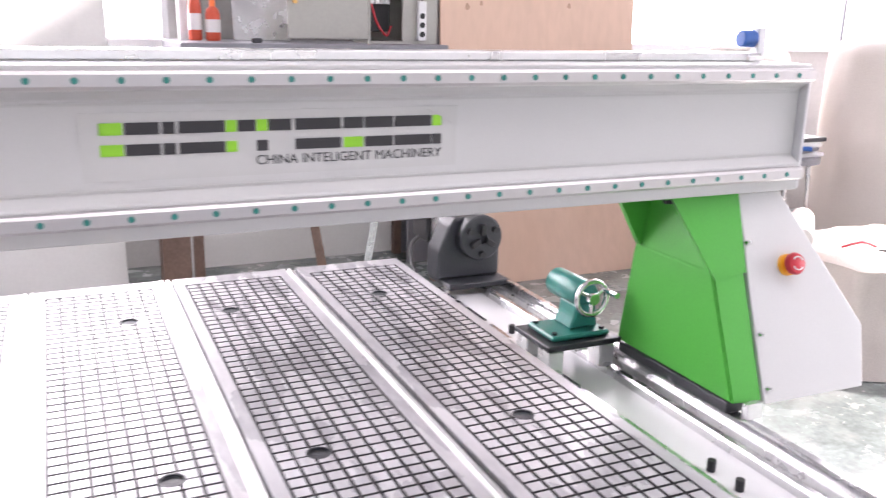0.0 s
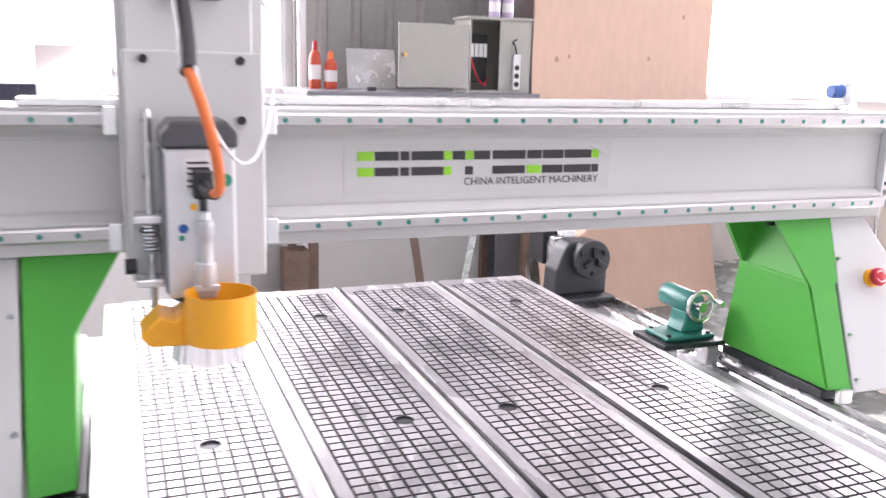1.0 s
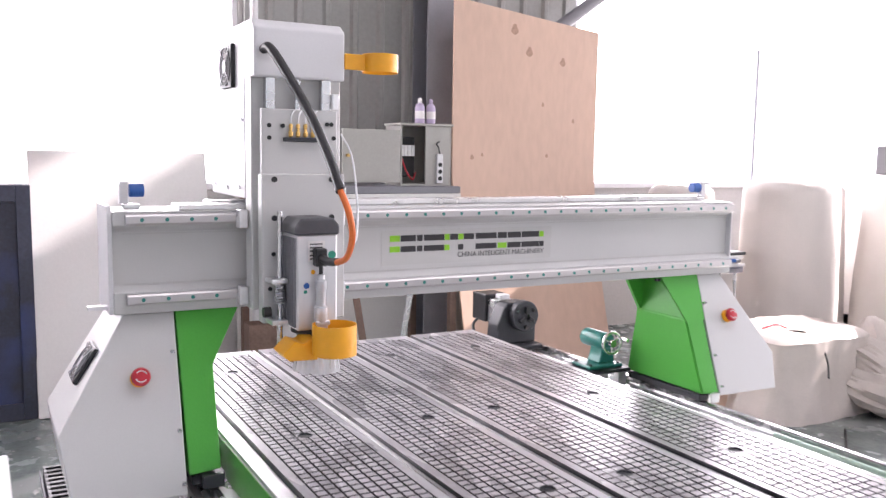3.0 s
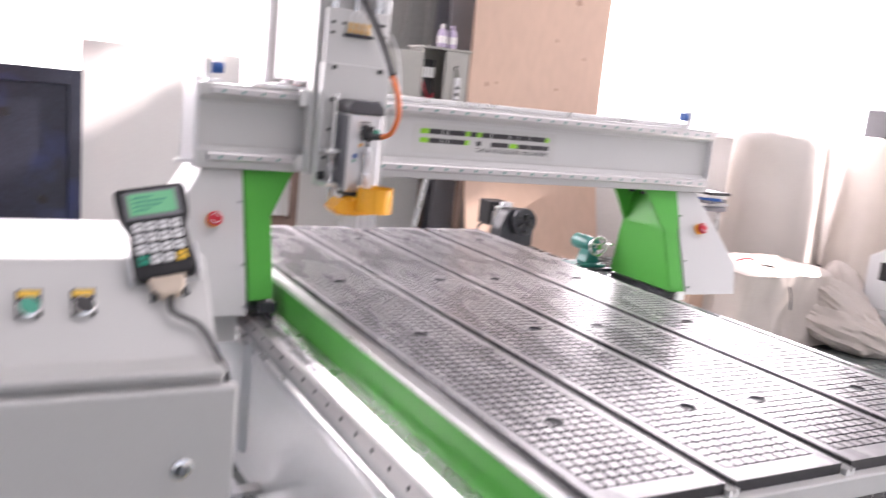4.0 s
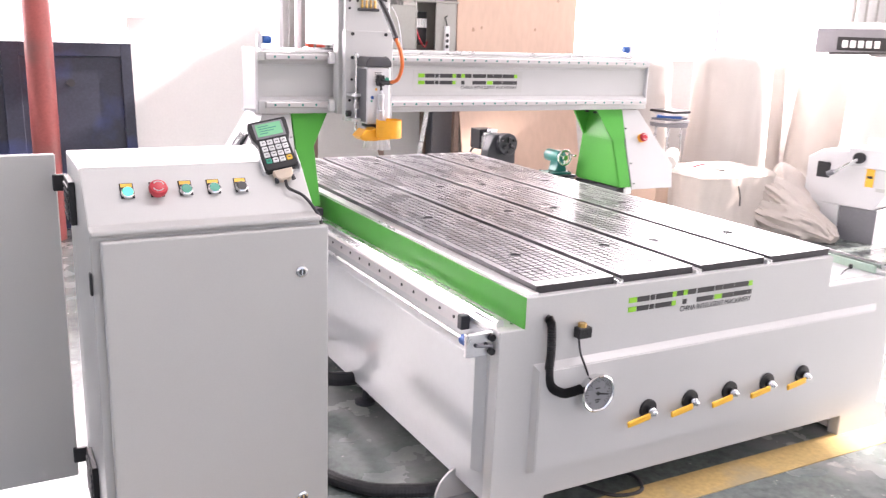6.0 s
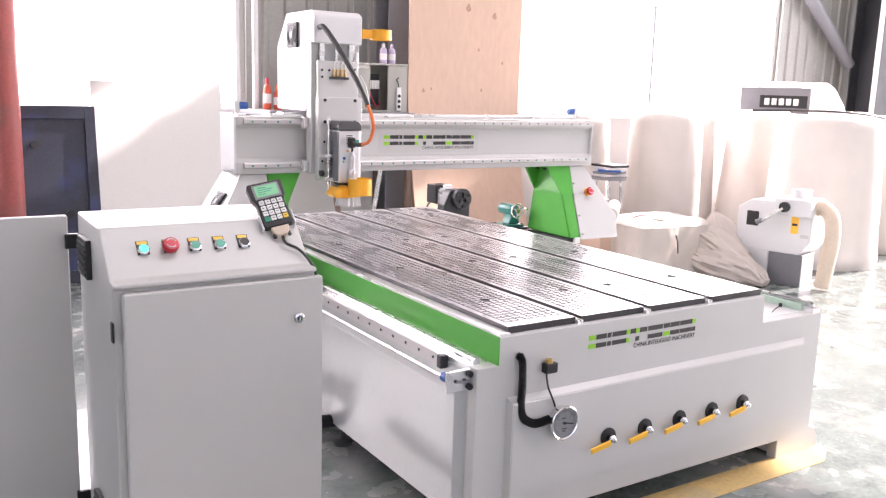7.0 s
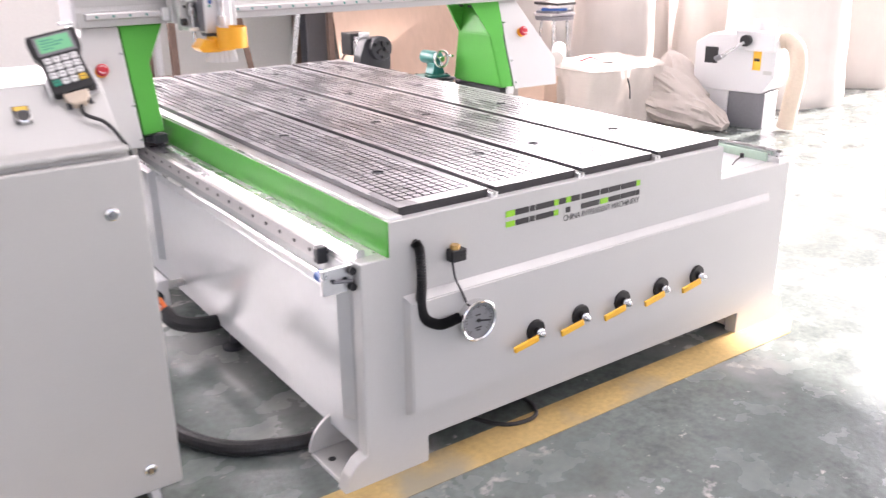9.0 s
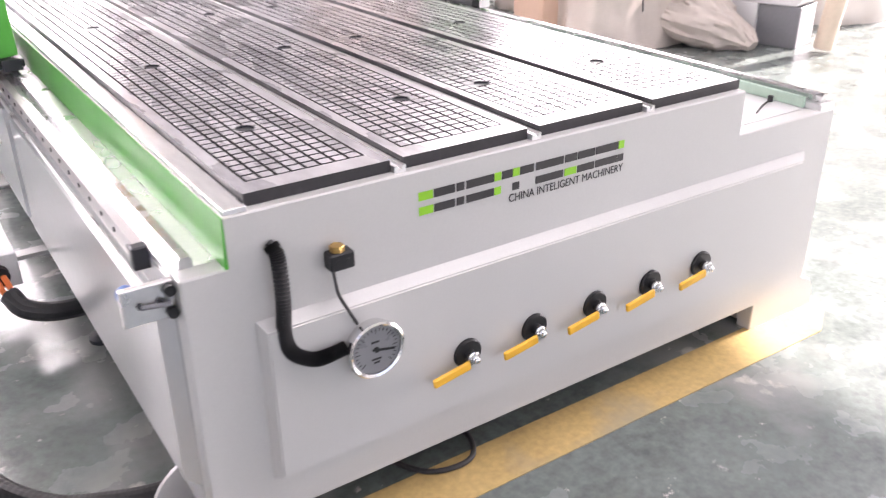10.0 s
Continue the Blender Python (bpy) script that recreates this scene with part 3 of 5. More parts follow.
# front fittings: gauge, valves, plug, coiled hose, signs
def ball_valve(x, z):
    y = YF - 0.0285
    v = part("ball_valve", lathe([(0.036, 0), (0.036, -0.006), (0.033, -0.009), (0.014, -0.010), (0.014, -0.02)], (x, y, z), "y"), BLACK, bed, "black flange valve with a yellow lever", smooth=True)
    part("stem", lathe([(0.015, -0.0205), (0.015, -0.027), (0.011, -0.029), (0.011, -0.036), (0.007, -0.037), (0.007, -0.043), (0.003, -0.045)], (x, y, z), "y", seg=12), CHROME, v, "chrome stem and nut")
    lever = bmesh.new()
    m = pose(x, y - 0.031, z - 0.006) @ pose(0, 0, 0, 0, -9, 0)
    box(lever, -0.016, 0.012, -0.003, 0.003, -0.011, 0.011, bevel=0.001)
    part("lever", moved(lever, m), STEEL, v)
    grip = bmesh.new()
    box(grip, -0.112, -0.014, -0.006, 0.004, -0.013, 0.009, bevel=0.004, seg=2)
    part("lever_grip", moved(grip, m), YHAND, v, "yellow plastic sleeve")


for i in range(5):
    ball_valve(0.455 + i * 0.192, 0.337)

gx, gz, gy = 0.212, 0.447, YF - 0.0185
gauge = part("pressure_gauge", lathe([(0.058, 0), (0.058, -0.028), (0.064, -0.030), (0.064, -0.040), (0.060, -0.043), (0.055, -0.040), (0.055, -0.034)], (gx, gy, gz), "y", seg=40), CHROME, bed, "round chrome pressure gauge", smooth=True)
part("dial", rod((gx, gy - 0.034, gz), (gx, gy - 0.0355, gz), 0.0545, seg=40), GAUGE, gauge, "white dial")
needle = B(-0.010, 0.042, -0.0012, 0, -0.0026, 0.0026)
part("needle", moved(needle, pose(gx, gy - 0.0375, gz, 0, 12, 0)), BLACK, gauge)
part("needle_hub", rod((gx, gy - 0.0356, gz), (gx, gy - 0.0395, gz), 0.006, seg=12), BLACK, gauge)
for i in range(25):
    a = radians(225 - i * 270 / 24)
    r0 = 0.043 if i % 4 else 0.038
    tick = B(r0, 0.049, -0.0008, 0, -0.0007, 0.0007)
    part("tick", moved(tick, pose(gx, gy - 0.0358, gz, 0, -math.degrees(a), 0)), BLACK, gauge)
for dx, dz, w in ((0, -0.022, 0.022), (0, -0.030, 0.014), (-0.002, 0.018, 0.018)):
    part("dial_print", B(gx + dx - w / 2, gx + dx + w / 2, gy - 0.0366, gy - 0.0356, gz + dz - 0.002, gz + dz + 0.002), LOGO_D, gauge)

coil = bmesh.new()
cp = [(0.030, YF - 0.004, 0.712), (0.037, YF - 0.018, 0.690), (0.037, YF - 0.024, 0.60), (0.032, YF - 0.026, 0.53), (0.044, YF - 0.030, 0.488), (0.078, YF - 0.04, 0.466), (0.11, YF - 0.042, 0.463), (0.150, YF - 0.045, 0.470)]
tube(cp, 0.0128, seg=12, bm=coil, n=24, ripple=0.22, pitch=2)
part("coil_hose", coil, RUBBER, bed, "black corrugated hose")
part("hose_fitting", rod((0.03, YF, 0.715), (0.036, YF - 0.012, 0.705), 0.008, seg=12), BLACK, bed)
sol = part("plug_block", B(0.136, 0.188, YF - 0.032, YF - 0.0002, 0.632, 0.668, bevel=0.003), BLACK, bed, "black plug block with a brass nut")
part("brass_nut", rod((0.158, YF - 0.016, 0.668), (0.158, YF - 0.016, 0.681), 0.014, seg=6), BRASS, sol, "brass nut")
for x in (0.152, 0.172):
    part("socket", rod((x, YF - 0.0322, 0.650), (x, YF - 0.0335, 0.650), 0.006, seg=12), DARK, sol)
part("gauge_cable", tube([(0.145, YF - 0.02, 0.632), (0.148, YF - 0.03, 0.585), (0.165, YF - 0.034, 0.545), (0.180, YF - 0.032, 0.515), (0.185, YF - 0.03, 0.505)], 0.0035, seg=8), RUBBER, bed)

emblem(0.353, 0.922, 0.686, 0.737, YF - 0.0008, bed)
lettering("CHINA INTELIGENT MACHINERY", (0.583, YF - 0.0008, 0.6595), 0.027, bed, LOGO_D, width=0.34)

# cable chain and its box on the left flank
chain = bmesh.new()
for i in range(34):
    y = 1.30 + i * 0.042
    box(chain, -0.475, -0.465, y, y + 0.036, 0.40, 0.455)
    box(chain, -0.375, -0.365, y, y + 0.036, 0.40, 0.455)
    box(chain, -0.465, -0.375, y + 0.010, y + 0.024, 0.446, 0.455)
    box(chain, -0.465, -0.375, y + 0.010, y + 0.024, 0.40, 0.407)
part("cable_chain", chain, BLACK, bed, "black plastic cable chain links")
part("chain_tray", prism([(-0.485, 0.43), (-0.485, 0.392), (-0.35, 0.392), (-0.35, 0.43), (-0.353, 0.43), (-0.353, 0.395), (-0.482, 0.395), (-0.482, 0.43)], "y", 1.22, 2.75), STEELG, bed)
for y in (1.95, 2.65):
    part("tray_arm", B(-0.36, -0.1405, y, y + 0.03, 0.380, 0.3915), CABG, bed)
cb = part("chain_box", B(-0.40, -0.27, 1.24, 1.52, 0.155, 0.262, bevel=0.003), HOODW, bed, "bright metal cable end box")
part("gland", rod((-0.33, 1.24, 0.205), (-0.33, 1.212, 0.205), 0.030, seg=16), BLACK, cb)
part("box_arm", B(-0.30, -0.1405, 1.45, 1.50, 0.14, 0.1545), CABG, bed)
for dx in (-0.012, 0.010):
    part("orange_cable", tube([(-0.33 + dx, 1.215, 0.205), (-0.322 + dx, 1.18, 0.18), (-0.31 + dx, 1.15, 0.135)], 0.009), ORANGE, bed)
part("levelling_foot", lathe([(0.045, 0.0), (0.045, 0.012), (0.014, 0.022), (0.012, 0.089)], (-0.105, 1.05, 0.001), seg=18), IRON, bed, smooth=True)
part("black_sleeve", tube([(-0.318, 1.175, 0.160), (-0.29, 1.12, 0.130), (-0.20, 1.10, 0.105), (-0.05, 1.14, 0.085), (0.10, 1.20, 0.080)], 0.030, seg=12), RUBBER, bed)


# ---- router gantry ----
gantry = thing("router_gantry", (0.8, 1.85, 0.70), "light grey router gantry beam on bright green legs", "machine gantry")
GY = 1.80
beam = part("beam", prism([(1.775, 1.168), (1.775, 1.228), (1.788, 1.236), (GY, 1.244), (GY, 1.392), (1.788, 1.400), (1.775, 1.408), (1.775, 1.447), (1.99, 1.447), (1.99, 1.168)], "x", -0.336, 1.955, bevel=0.002), WHITE, gantry)
part("beam_end", prism([(1.778, 1.170), (1.778, 1.440), (1.80, 1.462), (1.985, 1.462), (1.985, 1.170)], "x", -0.349, -0.3365, bevel=0.002), HOODW, gantry)
part("beam_end", prism([(1.778, 1.170), (1.778, 1.440), (1.985, 1.440), (1.985, 1.170)], "x", 1.9555, 1.964, bevel=0.002), HOODW, gantry)
part("top_cover", B(-0.05, 1.93, 1.90, 1.988, 1.4475, 1.466, bevel=0.003), ALU, gantry, "bright aluminium top cover")
part("top_tray", B(-0.16, 0.03, 1.79, 1.90, 1.4475, 1.462, bevel=0.002), ALU, gantry)
for z in (1.425, 1.209):
    r = part("linear_rail", prism([(1.7745, z - 0.014), (1.757, z - 0.014), (1.753, z - 0.009), (1.753, z + 0.009), (1.757, z + 0.014), (1.7745, z + 0.014)], "x", -0.305, 1.945), RAILM, gantry, "ground linear rail with teal bolt caps")
    for i in range(34):
        x = -0.264 + i * 0.0655
        part("bolt_cap", rod((x, 1.753, z), (x, 1.7518, z), 0.0055, seg=10), TEAL, r)
for z in (1.247, 1.385):
    part("beam_groove", B(-0.31, 1.945, 1.7975, 1.7995, z - 0.002, z + 0.002), CABG, gantry)

film = part("sticker", B(0.457, 1.105, GY - 0.0012, GY - 0.0002, 1.262, 1.372), FILM, gantry, "clear sticker film with a sign, its corner peeling")
emblem(0.486, 1.074, 1.303, 1.357, GY - 0.0016, gantry)
lettering("CHINA INTELIGENT MACHINERY", (0.731, GY - 0.0018, 1.2795), 0.0235, gantry, LOGO_D, width=0.343)
part("peeled_corner", prism([(1.035, 1.372), (1.105, 1.372), (1.105, 1.335), (1.075, 1.352)], "y", GY - 0.004, GY - 0.003), FILM, gantry)

# legs and hoods lean: their front faces come forward towards the floor
def front_y(z):
    return 1.332 + 0.40 * z


def leaning_prism(pts, yb, bevel=0.004):
    """A front outline on the leaning front plane, pushed back to y = yb."""
    bm = bmesh.new()
    lo, hi = [bm.verts.new((x, front_y(z), z)) for x, z in pts], [bm.verts.new((x, yb, z)) for x, z in pts]
    bm.faces.new(lo)
    bm.faces.new(hi[::-1])
    for i in range(len(pts)):
        j = (i + 1) % len(pts)
        bm.faces.new((lo[i], hi[i], hi[j], lo[j]))
    bmesh.ops.recalc_face_normals(bm, faces=bm.faces)
    bmesh.ops.bevel(bm, geom=list(bm.edges), offset=bevel, segments=2, affect="EDGES", profile=0.5)
    return bm


part("leg", leaning_prism([(-0.173, 1.1665), (0.006, 1.1665), (-0.084, 1.017), (-0.090, 0.752), (-0.176, 0.745)], 2.01), GREEN, gantry, "bright green cast gantry leg")
rl = bmesh.new()
ring = {
    "bottom": [(1.694, front_y(0.742), 0.742), (1.778, front_y(0.735), 0.735), (1.778, 2.05, 0.735), (1.694, 2.05, 0.742)],
    "waist": [(1.697, front_y(1.005), 1.005), (1.788, front_y(1.005), 1.005), (1.788, 2.012, 1.005), (1.697, 2.012, 1.005)],
    "top": [(1.725, 1.88, 1.166), (1.803, 1.80, 1.166), (1.803, 2.0, 1.166), (1.725, 2.0, 1.166)],
}
rings = [[rl.verts.new(p) for p in ring[k]] for k in ("bottom", "waist", "top")]
for a, b in zip(rings, rings[1:]):
    for i in range(4):
        rl.faces.new((a[i], a[(i + 1) % 4], b[(i + 1) % 4], b[i]))
rl.faces.new(rings[0][::-1])
rl.faces.new(rings[-1])
bmesh.ops.recalc_face_normals(rl, faces=rl.faces)
bmesh.ops.bevel(rl, geom=list(rl.edges), offset=0.005, segments=2, affect="EDGES")
part("leg", rl, GREEN, gantry, "bright green cast gantry leg")
w = bmesh.new()
tri = [w.verts.new((x, front_y(z) - 0.004, z)) for x, z in ((1.618, 1.1665), (1.803, 1.1665), (1.788, 1.0), (1.700, 0.99))]
trb = [w.verts.new((v.co.x + 0.004, v.co.y + 0.014, v.co.z)) for v in tri]
w.faces.new(tri)
w.faces.new(trb[::-1])
for i in range(4):
    w.faces.new((tri[i], trb[i], trb[(i + 1) % 4], tri[(i + 1) % 4]))
part("front_bracket", w, GREEN, gantry)
part("rear_bracket", prism([(1.60, 1.166), (1.724, 1.166), (1.6965, 1.01), (1.69, 1.01)], "y", 1.985, 2.0), GREEN, gantry)
part("top_flange", B(1.618, 1.724, 1.815, 1.984, 1.156, 1.1668), GREEN, gantry)
for x, y in ((1.655, 1.85), (1.69, 1.85), (1.66, 1.93)):
    part("flange_bolt", rod((x, y, 1.1555), (x, y, 1.140), 0.012, seg=6), BLACK, gantry)
for x0, x1 in ((1.700, 1.775), (-0.165, -0.075)):
    part("slide_shoe", B(x0, x1, 1.65, 2.05, 0.7085, 0.735, bevel=0.003), IRON, gantry)
    part("shoe_end", B(x0 + 0.02, x1 - 0.012, 1.608, 1.6265, 0.7085, 0.745, bevel=0.002), ALU if x0 > 1 else IRON, gantry)

part("motor_hood", leaning_prism([(1.806, 1.164), (1.925, 1.164), (2.112, 0.855), (2.080, 0.725), (1.782, 0.728), (1.792, 0.96)], 2.06), WHITE, gantry, "white sheet-metal motor hood")
part("motor_hood", leaning_prism([(-0.177, 1.164), (-0.312, 1.164), (-0.492, 0.88), (-0.465, 0.700), (-0.184, 0.700), (-0.180, 0.96)], 2.06), WHITE, gantry, "white sheet-metal motor hood with a fan")


def emergency_stop(x, z, parent):
    m = Matrix.Translation((x, front_y(z) - 0.0005, z)) @ pose(0, 0, 0, -21.8, 0, 0)
    e = part("emergency_stop", moved(lathe([(0.0245, 0), (0.0245, -0.010), (0.016, -0.011), (0.016, -0.018)], (0, 0, 0), "y", seg=24), m), YELLOW, parent, "red emergency stop button on a yellow base", smooth=True)
    part("mushroom_cap", moved(lathe([(0.016, -0.0182), (0.024, -0.021), (0.0255, -0.030), (0.022, -0.036), (0.010, -0.038)], (0, 0, 0), "y", seg=24), m), RED, e, "red mushroom cap", smooth=True)
    for k in range(2):
        arc = tube([(0.015 * math.cos(a), -0.0376, 0.015 * math.sin(a)) for a in [radians(20 + 180 * k + j * 20) for j in range(7)]], 0.0016, seg=5, n=1)
        part("arrow", moved(arc, m), KEYCAP, e)


emergency_stop(1.908, 1.004, gantry)
emergency_stop(-0.283, 1.000, gantry)
for x, z in ((1.806, 1.06), (1.800, 0.87), (1.796, 0.76), (-0.192, 1.06), (-0.192, 0.86), (-0.192, 0.73)):
    part("hood_screw", rod((x, front_y(z), z), (x, front_y(z) - 0.010, z), 0.006, seg=8), STEEL, gantry)
part("under_box", B(-0.30, -0.19, 1.70, 1.95, 0.585, 0.699, bevel=0.003), CABG, gantry)


def fan(parent, m, s):
    """A square fan guard with its rings, hub and blades, lying in the local xy plane."""
    f = bmesh.new()
    box(f, -s, s, -s, s, 0.0, 0.012, bevel=0.002)
    root = part("fan", moved(f, m), BLACK, parent, "square black fan with a metal guard")
    part("fan_throat", moved(rod((0, 0, 0.0122), (0, 0, 0.0135), s * 0.9, seg=28), m), DARK, root)
    for r in (0.45, 0.68, 0.88):
        ring = tube([(s * r * math.cos(a), s * r * math.sin(a), 0.0152) for a in [i * math.pi / 14 for i in range(29)]], 0.0013, seg=6, n=1)
        part("guard_ring", moved(ring, m), STEELG, root)
    part("fan_hub", moved(rod((0, 0, 0.0137), (0, 0, 0.0165), s * 0.3, seg=20), m), STEELG, root)
    for k in range(4):
        arm = B(s * 0.2, s * 1.25, -0.002, 0.002, 0.0145, 0.0165)
        part("guard_arm", moved(arm, m @ pose(0, 0, 0, 0, 0, 45 + 90 * k)), STEELG, root)
    return root


# fan on the slanted outer face of the left hood
fan(gantry, pose(-0.402, 1.87, 1.022) @ pose(0, 0, 0, 0, -57.1, 0) @ pose(0, 0, 0.001), 0.055)


def end_switch(x, y, z, flip=1):
    s = part("end_switch", B(x - 0.022, x + 0.022, y - 0.02, y + 0.02, z, z + 0.012, bevel=0.002), ALU, gantry, "limit switch with a blue cap")
    part("switch_post", B(x - 0.02 * flip - 0.012, x - 0.02 * flip + 0.012, y - 0.012, y + 0.012, z + 0.0122, z + 0.075, bevel=0.002), HOODW, s)
    part("switch_cap", rod((x - 0.005 * flip, y, z + 0.05), (x + 0.035 * flip, y, z + 0.05), 0.019, seg=20, bevel=0.003), BLUE, s, "blue cap")


end_switch(-0.267, 1.915, 1.4475, 1)
end_switch(1.907, 1.915, 1.4475, -1)
part("end_tab", B(-0.400, -0.3495, 1.79, 1.82, 1.182, 1.192), HOODW, gantry)

# ---- spindle carriage ----
car = thing("spindle_carriage", (0.14, 1.70, 1.15), "grey spindle carriage with a square air-cooled spindle", "spindle carriage")
part("saddle", B(0.015, 0.275, 1.690, 1.748, 1.172, 1.835, bevel=0.003), WHITE, car, "grey saddle plate")
for z in (1.425, 1.209):
    for x in (0.0, 0.29):
        part("slide_block", B(x - 0.012, x + 0.012, 1.715, 1.7515, z - 0.026, z + 0.026, bevel=0.002), ALU, car)
part("z_plate_upper", B(0.030, 0.246, 1.640, 1.66, 1.545, 1.728, bevel=0.002), WHITE, car)
part("z_plate", B(0.024, 0.262, 1.622, 1.6595, 1.145, 1.553, bevel=0.003), WHITE, car, "grey plate with black bolt heads")
for x in (0.062, 0.222):
    part("z_rail", B(x - 0.013, x + 0.013, 1.6605, 1.6895, 1.16, 1.90, bevel=0.002), STEEL, car)
part("lead_screw", rod((0.142, 1.674, 1.20), (0.142, 1.674, 1.90), 0.010, seg=14), STEEL, car)
part("sensor_block", B(0.235, 0.252, 1.644, 1.664, 1.731, 1.775, bevel=0.002), ALU, car)
for x in (0.058, 0.222):
    for z in (1.538, 1.433):
        part("bolt_head", rod((x, 1.6218, z), (x, 1.6165, z), 0.008, seg=10), BLACK, car)
for x, z in ((0.055, 1.335), (0.045, 1.24), (0.05, 1.683), (0.05, 1.65), (0.088, 1.683), (0.215, 1.69), (0.235, 1.652), (0.228, 1.69)):
    y = 1.6398 if z > 1.56 else 1.6218
    part("bolt_head", rod((x, y, z), (x, y - 0.004, z), 0.006, seg=10), BLACK, car)
man = part("lube_manifold", B(0.088, 0.190, 1.622, 1.6395, 1.640, 1.652, bevel=0.002), IRON, car, "oil manifold with brass fittings")
for i in range(4):
    x = 0.108 + i * 0.021
    part("brass_fitting", lathe([(0.0035, 0.0002), (0.0062, 0.004), (0.0062, 0.014), (0.0040, 0.016), (0.0040, 0.024), (0.0055, 0.026), (0.0055, 0.034), (0.0025, 0.037)], (x, 1.631, 1.652), seg=10), BRASS, man)
    part("oil_line", tube([(x, 1.631, 1.688), (x + 0.002, 1.632, 1.71), (x + 0.015, 1.64, 1.725), (x + 0.035, 1.655, 1.724)], 0.0022, seg=6, n=6), BRISTLE, man)
hb = prism([(1.652, 1.812), (1.652, 1.945), (1.685, 1.968), (2.00, 1.968), (2.13, 1.81), (2.13, 1.48), (1.76, 1.48), (1.749, 1.49), (1.749, 1.812)], "x", 0.014, 0.274, bevel=0.006, seg=2)
# chamfered upper corners
cover = part("top_hood", hb, HOODW, car, "white sheet-metal motor hood")
fan(car, pose(0.0138, 1.905, 1.856) @ pose(0, 0, 0, 0, -90, 0) @ pose(0, 0, 0, 0, 0, 0), 0.062)
for y, z in ((2.08, 1.51), (1.93, 1.505), (1.80, 1.51), (1.77, 1.70)):
    part("hood_screw", rod((0.0138, y, z), (0.008, y, z), 0.006, seg=8), STEEL, car)


def ring_clip(x, y, z, r, h, arm_dx, parent, name):
    """An open plastic ring on an arm that holds a hose."""
    bm = lathe([(r, 0), (r, h), (r - 0.0025, h), (r - 0.0025, 0.001)], (x, y, z), seg=40)
    bm.faces.ensure_lookup_table()
    for f in [f for f in bm.faces if len(f.verts) > 4]:
        bm.faces.remove(f)
    return part(name, bm, YELLOW, parent, "orange-yellow plastic hose ring", smooth=True)


up = ring_clip(0.385, 1.66, 1.842, 0.052, 0.052, -1, car, "hose_ring")
part("ring_arm", B(0.273, 0.342, 1.650, 1.665, 1.846, 1.890, bevel=0.002), YELLOW, up)

# spindle: body, cap, plate, plug, nose, brush, dust ring
sp = part("spindle", B(0.080, 0.194, 1.500, 1.621, 1.142, 1.396, bevel=0.006, seg=2), SPIN, car, "square aluminium air-cooled spindle")
part("spindle_cap", prism([(0.075, 1.3965), (0.075, 1.420), (0.092, 1.440), (0.182, 1.440), (0.199, 1.420), (0.199, 1.3965)], "y", 1.496, 1.6215, bevel=0.005, seg=2), CAPG, sp, "dark grey fan cap")
for i in range(7):
    part("cooling_fin", B(0.0755, 0.0798, 1.508 + i * 0.0155, 1.518 + i * 0.0155, 1.15, 1.388), STEELG, sp)
part("type_plate", B(0.110, 0.157, 1.4985, 1.4998, 1.325, 1.38), LABELW, sp)
for z in (1.372, 1.363, 1.354, 1.342, 1.333):
    part("plate_print", B(0.115, 0.150, 1.4978, 1.4984, z - 0.0018, z + 0.0018), LOGO_D, sp)
part("power_plug", B(0.122, 0.154, 1.470, 1.4975, 1.315, 1.362, bevel=0.003), BLACK, sp)
part("power_plug_neck", tube([(0.138, 1.471, 1.338), (0.140, 1.45, 1.334), (0.144, 1.42, 1.333), (0.147, 1.385, 1.337)], 0.0105, seg=12), RUBBER, car)
part("air_fitting", lathe([(0.014, -0.03), (0.017, -0.026), (0.017, 0.012), (0.0125, 0.014), (0.0125, 0.055), (0.015, 0.058), (0.015, 0.082), (0.0105, 0.085), (0.0105, 0.098), (0.006, 0.10)], (0.138, 1.478, 1.195), seg=18), ZINC, sp, "grey metal air fitting", smooth=True)
part("fitting_block", B(0.122, 0.156, 1.470, 1.4975, 1.146, 1.168, bevel=0.004), ZINC, sp)
part("fitting_clamp", B(0.119, 0.159, 1.463, 1.4705, 1.160, 1.172, bevel=0.002), ZINC, sp)
part("air_fitting_hose", tube([(0.138, 1.478, 1.295), (0.138, 1.476, 1.308), (0.138, 1.480, 1.318)], 0.006, seg=8), BLACK, sp)
for x, z, m, r in ((0.177, 1.342, BTN_G, 0.011), (0.106, 1.262, BLUE, 0.008), (0.103, 1.246, BTN_G, 0.005), (0.124, 1.298, YELLOW, 0.006)):
    part("round_sticker", rod((x, 1.4996, z), (x, 1.4984, z), r, seg=16), m, sp)
part("spindle_clamp", B(0.030, 0.0750, 1.555, 1.6215, 1.262, 1.275, bevel=0.002), ALU, car)
part("spindle_clamp", B(0.030, 0.0750, 1.555, 1.6215, 1.150, 1.163, bevel=0.002), ALU, car)
part("tool_rod", rod((0.058, 1.575, 1.09), (0.058, 1.575, 1.455), 0.007, seg=14), STEEL, car)
spring = bmesh.new()
tube([(0.058 + 0.013 * math.cos(a), 1.575 + 0.013 * math.sin(a), 1.205 + a * 0.00105) for a in [i * 0.6 for i in range(84)]], 0.0022, seg=6, n=1, bm=spring)
part("spring", spring, STEEL, car)
part("rod_knob", rod((0.032, 1.575, 1.185), (0.012, 1.575, 1.185), 0.014, seg=14), BLACK, car)
part("spindle_nose", lathe([(0.052, 0.0), (0.052, -0.012), (0.036, -0.02), (0.034, -0.04), (0.022, -0.045)], (0.137, 1.56, 1.1415), seg=24), IRON, sp, smooth=True)
